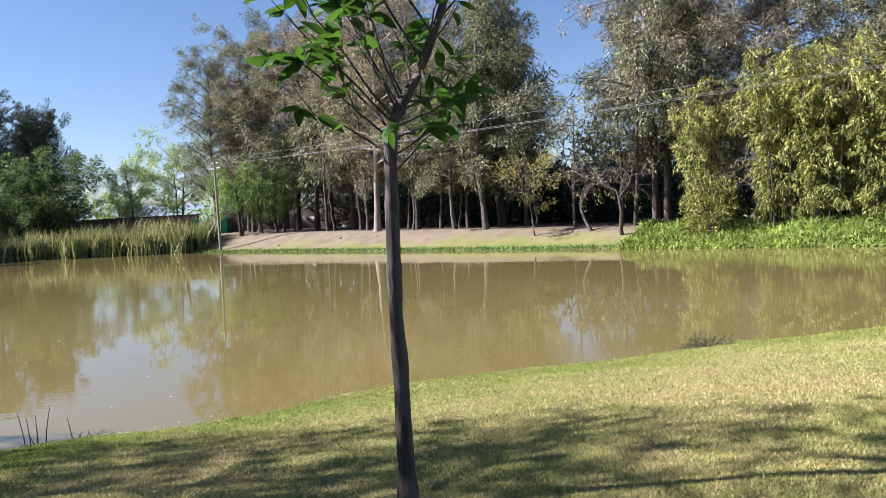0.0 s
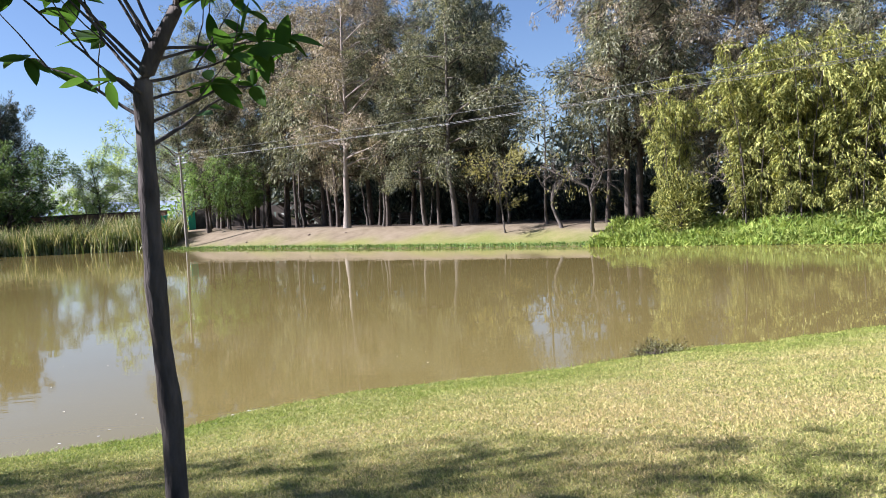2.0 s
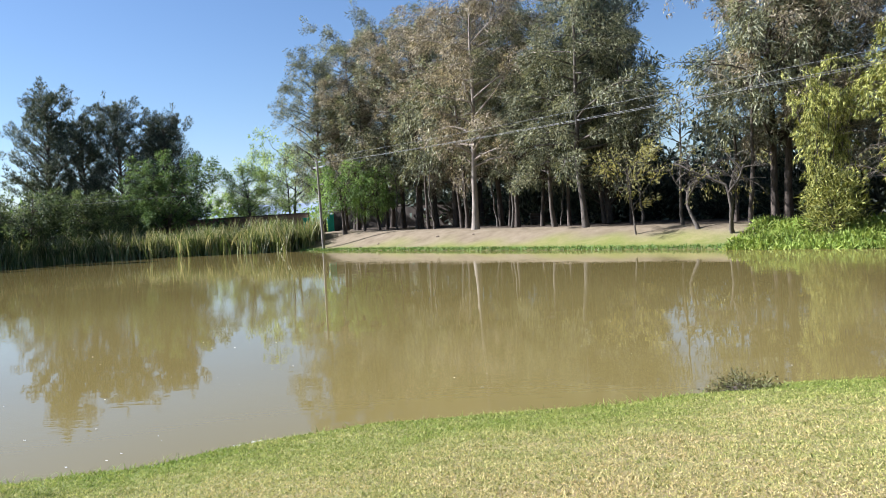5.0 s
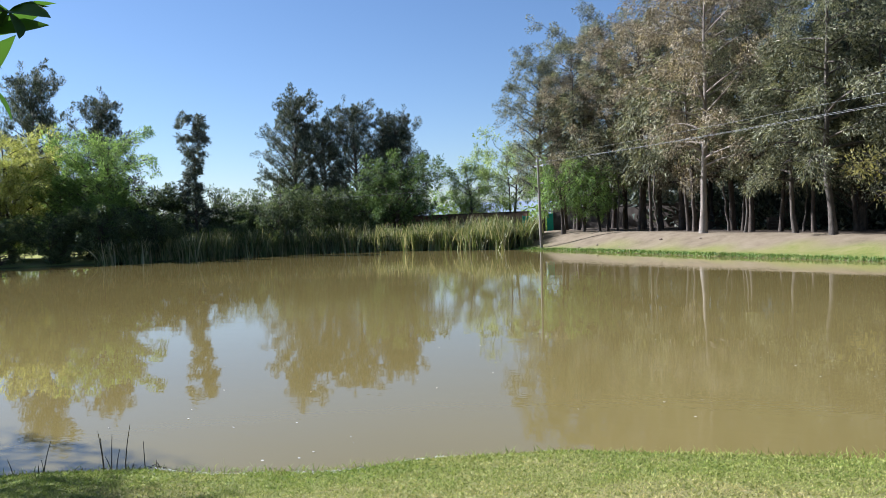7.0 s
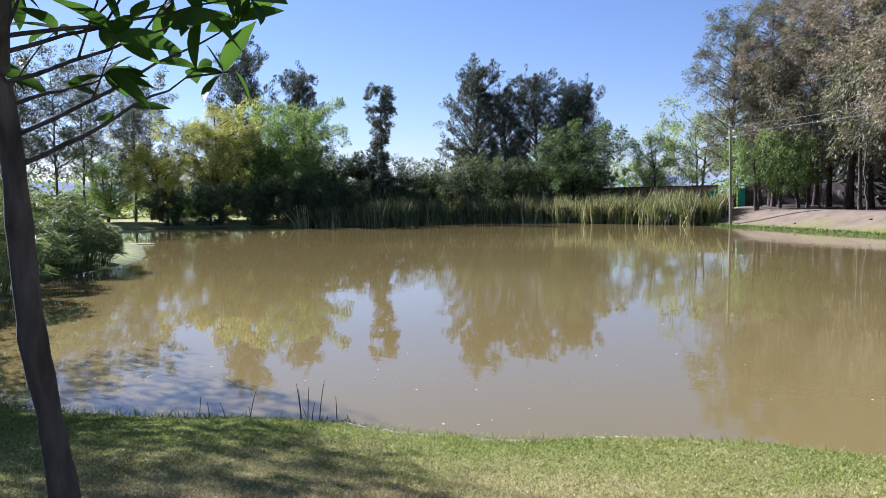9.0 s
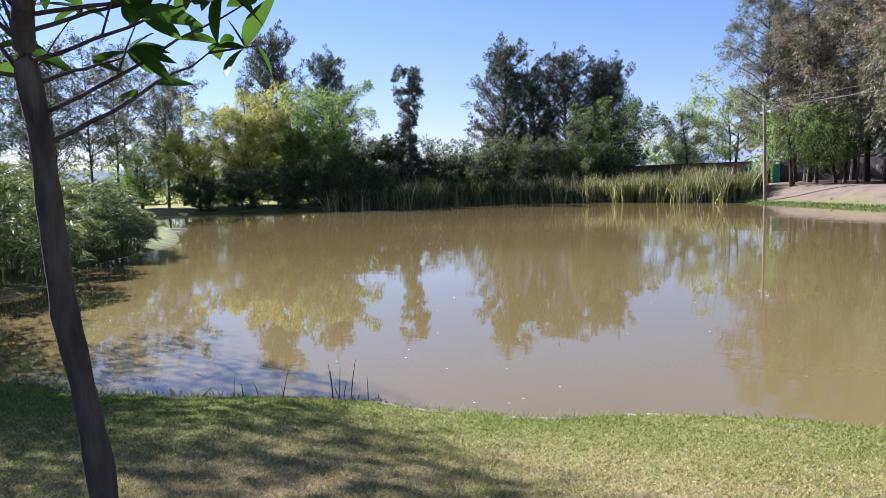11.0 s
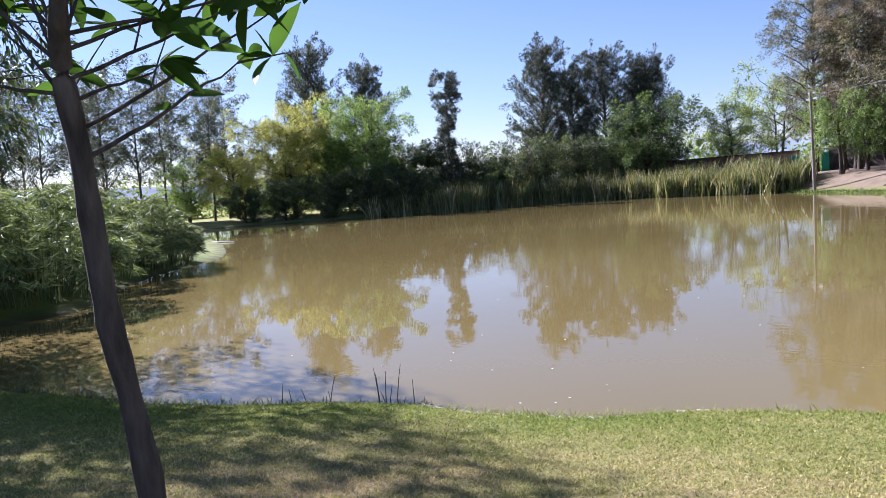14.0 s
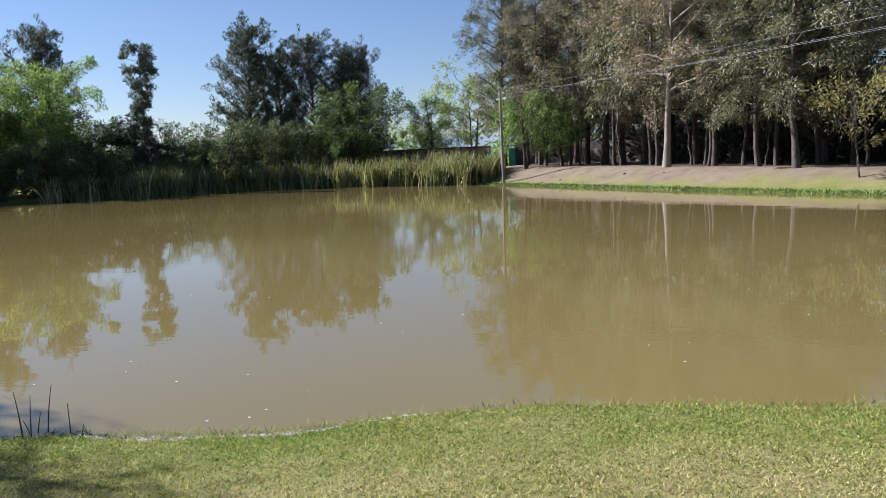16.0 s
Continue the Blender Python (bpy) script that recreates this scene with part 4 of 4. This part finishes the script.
part("trunk", w.mesh("trunk", BARK_YOUNG), young, "slightly crooked dark trunk with knots")
# branches: height of the fork, heading, reach, rise, twigs, leaves at the tip
BRANCHES = [(2.64, 59, 0.50, 0.30, 0, 2), (2.8, 50, 0.30, 0.13, 0, 6), (2.93, 60, 0.42, 0.20, 1, 6), (2.72, 48, 0.62, 0.31, 1, 6), (2.86, 50, 0.48, 0.18, 2, 6), (2.97, 58, 0.58, 0.18, 1, 6),
            (2.82, -86, 0.34, 0.05, 0, 3), (2.74, 160, 0.44, 0.30, 2, 6), (2.80, 196, 0.40, 0.40, 2, 6), (2.84, 148, 0.36, 0.48, 2, 6), (2.88, 176, 0.48, 0.56, 2, 6), (2.90, 215, 0.50, 0.52, 2, 6),
            (2.93, 128, 0.30, 0.52, 2, 6), (2.95, 190, 0.28, 0.62, 2, 6), (2.97, 240, 0.34, 0.48, 2, 6), (2.99, 165, 0.20, 0.50, 2, 6), (3.04, 95, 0.42, 0.36, 2, 5),
            (3.10, -65, 0.36, 0.40, 2, 5), (3.16, 178, 0.26, 0.50, 2, 6), (3.22, 60, 0.40, 0.42, 2, 5), (3.28, 205, 0.30, 0.46, 2, 6), (3.34, 10, 0.34, 0.40, 2, 5),
            (3.42, 110, 0.40, 0.40, 2, 6), (3.50, -30, 0.36, 0.36, 2, 6), (3.58, 170, 0.34, 0.40, 2, 6), (3.66, 60, 0.34, 0.36, 2, 6), (3.78, 230, 0.34, 0.36, 2, 6), (3.9, 0, 0.2, 0.4, 1, 6)]
leaf_kinds = [leaf_mesh(72 + i, *a) for i, a in enumerate(((0.145, 0.056, 0.22), (0.12, 0.048, 0.10), (0.16, 0.060, 0.34), (0.10, 0.042, 0.16)))]


def hang_leaf(at, way, parent):
    ob = new("leaf", leaf_kinds[int(rng.integers(0, 4))])
    q = Vector(way).to_track_quat("X", "Z").to_matrix().to_4x4()
    ob.parent = parent
    ob.matrix_basis = Matrix.Translation(at) @ q @ pose(0, 0, 0, float(rng.normal(0, 35))) @ Matrix.Scale(float(rng.uniform(0.8, 1.15)), 4)


def along(line, q):
    s = np.linspace(0, 1, len(line))
    return np.array([np.interp(q, s, line[:, j]) for j in range(3)])


for z0, az, L, up, twigs, tip in BRANCHES:
    h = z0 - g0
    p0 = np.array([np.interp(h, path[:, 2], path[:, j]) for j in range(3)])
    a = radians(az)
    s = np.linspace(0, 1, 12)
    d = np.array([math.cos(a), math.sin(a), 0])
    wig = np.cumsum(rng.normal(0, 0.009, (12, 3)), 0) * s[:, None]
    lp = p0 + np.outer(s * L, d) + np.outer(up * (0.85 * s + 0.15 * s ** 2), [0, 0, 1]) + wig
    b = Pile()
    b.add(*tube(lp, (0.0055 if z0 > 2.7 else 0.0075) * (1 - s) ** 0.8 + 0.0014, 6))
    ends = [(lp[-1], lp[-1] - lp[-3], tip)]
    if tip:
        ends += [(along(lp, q), lp[-1] - lp[-3], 1) for q in rng.uniform(0.5, 0.95, 2)]
    if z0 < 2.7:
        tl = np.array([along(lp, 0.92) + np.array([0.074, 0.117, 0.024]) * q for q in np.linspace(0, 1, 5)])
        b.add(*tube(tl, np.linspace(0.0045, 0.002, 5), 5))
        hang_leaf(tl[-1], (0.04, 0.07, -0.125), young)
        for way in ((0.2, -0.5, 0.6), (-0.2, 0.5, 0.6), (0.4, 0.1, 0.8), (-0.5, -0.6, 0.1), (0.3, -0.7, -0.4)):
            hang_leaf(tl[3], way, young)
    for i in range(twigs):
        c = along(lp, 0.4 + 0.35 * i + rng.uniform(-0.08, 0.08))
        da = a + rng.choice([-1, 1]) * rng.uniform(0.4, 0.9)
        td = np.array([math.cos(da), math.sin(da), rng.uniform(0.7, 1.7)])
        tl = c + np.outer(np.linspace(0, 1, 5) * rng.uniform(0.12, 0.22), td) + rng.normal(0, 0.004, (5, 3)) * np.linspace(0, 1, 5)[:, None]
        b.add(*tube(tl, np.linspace(0.0036, 0.0014, 5), 5))
        ends.append((tl[-1], td, 5))
    part("branch", b.mesh("branch", BARK_YOUNG), young)
    for c, dd, count in ends:
        for _ in range(count):
            aa = rng.uniform(0, 6.28)
            hang_leaf(c, unit(np.array([math.cos(aa), math.sin(aa), rng.normal(-0.15, 0.5)]) + 0.6 * unit(np.asarray(dd, float))), young)

# ---- reed stalks, weeds and litter on the near shore ----


def make_stalks(seed, n, H, spread, label):
    rng = np.random.default_rng(seed)
    top = tagged(new("reed_stalks"), label, "reeds")
    for i in range(n):
        a, r0 = rng.uniform(0, 6.28), spread * math.sqrt(rng.uniform(0, 1))
        h = H * rng.uniform(0.35, 1.0)
        s = np.linspace(0, 1, 6)
        lean = rng.normal(0, 0.16, 2)
        p = np.stack([r0 * np.cos(a) + lean[0] * h * s ** 1.6, r0 * np.sin(a) + lean[1] * h * s ** 1.6, h * s - 0.05], -1)
        w = Pile()
        w.add(*tube(p, 0.007 * (1 - 0.7 * s) + 0.001, 5))
        part("stalk", w.mesh("stalk", DEAD), top)
    return top


for i, (x, y, n, H, sp) in enumerate(((-4.45, 7.75, 6, 0.62, 0.16), (-4.95, 7.3, 3, 0.45, 0.15), (-4.0, 7.85, 3, 0.4, 0.15), (-5.35, 7.0, 3, 0.4, 0.25), (-8.7, 5.6, 6, 0.35, 0.35), (-9.4, 5.4, 5, 0.35, 0.3), (-7.9, 5.75, 4, 0.28, 0.2))):
    ob = make_stalks(80 + i, n, H, sp, "thin dark reed stalks standing at the water's edge")
    ob.matrix_basis = pose(x, y, max(gz(x, y), 0.0) - 0.02)

ob = make_bush("weed_clump", 90, 0.40, 0.08, 1800, (0.045, 0.018), LEAF_DRY, "low brownish weed clump at the lawn's edge")
ob.matrix_basis = pose(4.2, 10.7, gz(4.2, 10.7) - 0.02)
x, y = band_points(np.random.default_rng(91), [(9.3, 12.5), (7.5, 11.9), (4.3, 11.0), (2.1, 10.2), (-0.5, 9.4), (-2.1, 8.2), (-4.7, 7.2), (-7.1, 5.8), (-10.9, 4.6), (-14, 4.4)], 9000, -0.45, 0.1)
gzv = np.maximum(ground_z(x, y), 0)
v, f = blades(np.random.default_rng(92), x, y, gzv - 0.01, np.random.default_rng(93).uniform(0.03, 0.12, len(x)), 0.008, 1.0, 2, 0.5)
me = mesh_from("waterside_grass", v, f, LEAF_WEED)
tagged(new("waterside_grass", me), "ragged green grass overhanging the near waterline", "grass", kind="stuff")

rng = np.random.default_rng(94)
n = 150
x, y = rng.uniform(-9, 6, n), rng.uniform(7.5, 26, n)
ok = shore_distance(x, y) < -0.3
x, y = x[ok], y[ok]
a = rng.uniform(0, 6.28, len(x))
sz = rng.uniform(0.005, 0.014, len(x))
v = np.stack([np.stack([x + sz * 1.6 * np.cos(a + k), y + sz * np.sin(a + k), 0 * x + 0.004 + 0.002 * (k > 2)], -1) for k in (0, 1.57, 3.14, 4.71)], 1).reshape(-1, 3)
tagged(new("floating_litter", mesh_from("floating_litter", v, np.arange(len(v)).reshape(-1, 4), SCUM)), "small pale leaves and bits floating on the pond", "litter", kind="stuff")


# ---- power line ----
def box_mesh(name, sx, sy, sz, material, at=(0, 0, 0), bevel=0.01):
    bm = bmesh.new()
    bmesh.ops.create_cube(bm, size=1, matrix=Matrix.Translation(at) @ Matrix.Diagonal((sx, sy, sz, 1)))
    bmesh.ops.bevel(bm, geom=bm.edges[:], offset=bevel, segments=1, affect="EDGES")
    me = bpy.data.meshes.new(name)
    bm.to_mesh(me)
    bm.free()
    me.materials.append(material)
    return me


def make_pole(H, turn, label):
    top = tagged(new("utility_pole"), label, "pole")
    w = Pile()
    s = np.linspace(0, 1, 6)
    w.add(*tube(np.stack([0 * s, 0 * s, s * (H + 0.5) - 0.5], -1), 0.125 - 0.05 * s, 10))
    part("post", w.mesh("post", CONCRETE), top)
    for z, L in ((H - 0.12, 0.9), (H - 0.55, 1.5)):
        part("crossarm", box_mesh("crossarm", L, 0.09, 0.10, STEEL, (0, 0.12, z)), top)
        for dx in (-L / 2 + 0.08, L / 2 - 0.08):
            b = Pile()
            b.add(*tube([(dx, 0.12, z + 0.04), (dx, 0.12, z + 0.12), (dx, 0.12, z + 0.20)], [0.05, 0.06, 0.02], 8))
            part("insulator", b.mesh("insulator", CONCRETE), top)
    part("bracket", box_mesh("bracket", 0.7, 0.06, 0.06, STEEL, (0.15, 0.1, H - 2.0)), top)
    top.matrix_basis = pose(0, 0, 0, 0, 0, turn)
    return top


pole = make_pole(7.4, -40, "slim concrete utility pole with crossarms at the pond's edge")
px, py = -18.15, 62.3
pole.matrix_basis = pose(px, py, gz(px, py) - 0.05, 0, -1.5, -40)
qx, qy = 40.0, 8.0
copy_thing(pole, pose(qx, qy, gz(qx, qy) - 0.05, 0, 0, -40))


def make_wire(a, b, sag, label, r=0.010):
    a, b = np.array(a), np.array(b)
    s = np.linspace(0, 1, 40)
    p = a + np.outer(s, b - a) - np.outer(4 * sag * s * (1 - s), [0, 0, 1])
    w = Pile()
    w.add(*tube(p, np.full(40, r), 5))
    tagged(new("power_wire", w.mesh("power_wire", WIRE)), label, "wire", group="overhead wires")


zt = gz(px, py) + 7.4
zq = gz(qx, qy) + 7.4
for (dx, dy, dz), sag in (((0, 0, 0.08), 0.5), ((-0.5, 0.4, -0.36), 0.55), ((0.5, -0.4, -0.36), 0.6)):
    make_wire((px + dx, py + dy, zt + dz), (qx + dx, qy + dy, zq + dz), sag, "thin overhead power wire sagging between poles")
    make_wire((px + dx, py + dy, zt + dz), (px - 22 + dx, py + 34 + dy, zt - 0.3 + dz), 0.4, "thin overhead power wire running to the wood")
make_wire((px, py, zt - 2.0), (-110, 66, 6.0), 0.6, "thin low cable crossing behind the reeds")

# ---- walls and buildings in the distance ----


def make_wall(a, b, H, material, label, coping=True):
    a, b = Vector((*a, 0)), Vector((*b, 0))
    L = (b - a).length
    top = tagged(new("garden_wall"), label, "wall")
    mid = (a + b) / 2
    top.matrix_basis = pose(mid.x, mid.y, min(gz(a.x, a.y), gz(b.x, b.y)) - 0.1, 0, 0, math.degrees(math.atan2(b.y - a.y, b.x - a.x)))
    part("masonry", box_mesh("masonry", L, 0.35, H, material, (0, 0, H / 2), 0.02), top)
    if coping:
        part("coping", box_mesh("coping", L + 0.1, 0.45, 0.10, STONE, (0, 0, H + 0.052), 0.02), top)
    return top


make_wall((-24, 84), (-2, 78), 2.5, STONE, "dark rubble stone wall among the tree trunks")
make_wall((-44, 82.5), (-25, 78.5), 2.9, BRICK, "reddish brick wall behind the reeds")
for x, y in ((-24.4, 75.9), (-20.8, 72.9)):
    d = tagged(new("green_gate"), "green sheet metal gate panel standing among the trees", "gate")
    d.matrix_basis = pose(x, y, gz(x, y), 0, 0, 10)
    part("panel", box_mesh("panel", 0.5, 0.05, 1.7, GREEN_CLOTH, (0, 0, 0.85)), d)
    for dx in (-0.28, 0.28):
        part("post", box_mesh("post", 0.06, 0.06, 1.8, GREEN_CLOTH, (dx, 0, 0.9)), d)

house = tagged(new("farmhouse"), "small plastered farmhouse with a clay roof far off", "house")
house.matrix_basis = pose(-90, 45.2, gz(-90, 45.2), 0, 0, 60)
part("wall", box_mesh("wall", 7, 5, 2.6, PLASTER, (0, 0, 1.3)), house)
part("roof", box_mesh("roof", 7.6, 5.6, 0.25, ROOF, (0, 0, 2.73)), house)
for dx in (-2, 1.2):
    part("window", box_mesh("window", 0.9, 0.08, 0.9, STONE, (dx, -2.52, 1.5)), house)

# ---- small things at the edges ----
rng = np.random.default_rng(101)
n = 5200
x, y = band_points(rng, [(-0.9, 9.1), (-1.6, 8.55), (-2.1, 8.2), (-3.1, 7.75), (-3.6, 7.65)], n, -0.32, 0.16)
z = np.maximum(ground_z(x, y), 0.0) + rng.uniform(0.003, 0.02, n)
way = unit(np.stack([rng.normal(0, 1, n), rng.normal(0, 1, n), rng.normal(0.05, 0.12, n)], -1))
v, f = leaf_quads(rng, np.stack([x, y, z], -1), way, 0.05, 0.008)
tagged(new("dead_mat", mesh_from("dead_mat", v, f, SCUM)), "grey mat of dead stalks washed up at the water's edge", "litter", kind="stuff")
n = 2600
x, y = band_points(rng, [(-3.4, 7.7), (-4.7, 7.2), (-6, 6.3), (-7.1, 5.8), (-9.7, 5.05), (-10.9, 4.6)], n, -0.28, 0.12)
z = np.maximum(ground_z(x, y), 0.0) + rng.uniform(0.0, 0.05, n)
way = unit(np.stack([rng.normal(0, 1, n), rng.normal(0, 1, n), rng.normal(0.4, 0.4, n)], -1))
v, f = leaf_quads(rng, np.stack([x, y, z], -1), way, 0.07, 0.012)
tagged(new("shore_debris", mesh_from("shore_debris", v, f, DEAD)), "dark twigs and rotting stalks along the shaded waterline", "litter", kind="stuff")

log = tagged(new("floating_pole"), "long pale stick floating on the pond", "stick")
s = np.linspace(0, 1, 6)
w = Pile()
w.add(*tube(np.stack([-1.9 + 3.8 * s, 0.08 * np.sin(4 * s), 0.03 + 0.01 * s], -1), 0.05 - 0.02 * s, 7))
part("stick", w.mesh("stick", SCUM), log)
log.matrix_basis = pose(-40.8, 25.2, 0.0, 0, 0, 17)

for i in (1, 2, 6, 9, 13):
    x, y = -14.5 + 0.75 * i + float(rng.normal(0, 0.5)), 60.8 - 0.52 * i + float(rng.normal(0, 0.5))
    bm = bmesh.new()
    bmesh.ops.create_icosphere(bm, subdivisions=2, radius=1)
    for vert in bm.verts:
        vert.co *= 1 + 0.35 * noise.noise(vert.co * 1.6 + Vector((i * 3.1, 0, 0)))
    me = bpy.data.meshes.new("dirt_clod")
    bm.to_mesh(me)
    bm.free()
    me.materials.append(CLOD)
    k = float(rng.uniform(0.06, 0.15))
    ob = tagged(new("dirt_clod", me), "brown earth clod lying on the bare bank", "clod", group="clods on the bank")
    ob.matrix_basis = pose(x, y, gz(x, y) + 0.1 * k, 0, 0, 50 * i) @ Matrix.Diagonal((1.6 * k, k, 0.6 * k, 1))

bin_box = tagged(new("wooden_crate"), "dark wooden crate standing under the trees", "crate")
bin_box.matrix_basis = pose(-0.5, 63.5, gz(-0.5, 63.5) - 0.02, 0, 0, 12)
for k in range(4):
    part("board", box_mesh("board", 0.9, 0.05, 0.2, BARK_DARK, (0, -0.4, 0.12 + 0.22 * k), 0.008), bin_box)
    part("board", box_mesh("board", 0.05, 0.75, 0.2, BARK_DARK, (0.42, 0, 0.12 + 0.22 * k), 0.008), bin_box)
    part("board", box_mesh("board", 0.05, 0.75, 0.2, BARK_DARK, (-0.42, 0, 0.12 + 0.22 * k), 0.008), bin_box)
part("lid", box_mesh("lid", 1.0, 0.9, 0.05, BARK_DARK, (0, 0, 0.92), 0.01), bin_box)
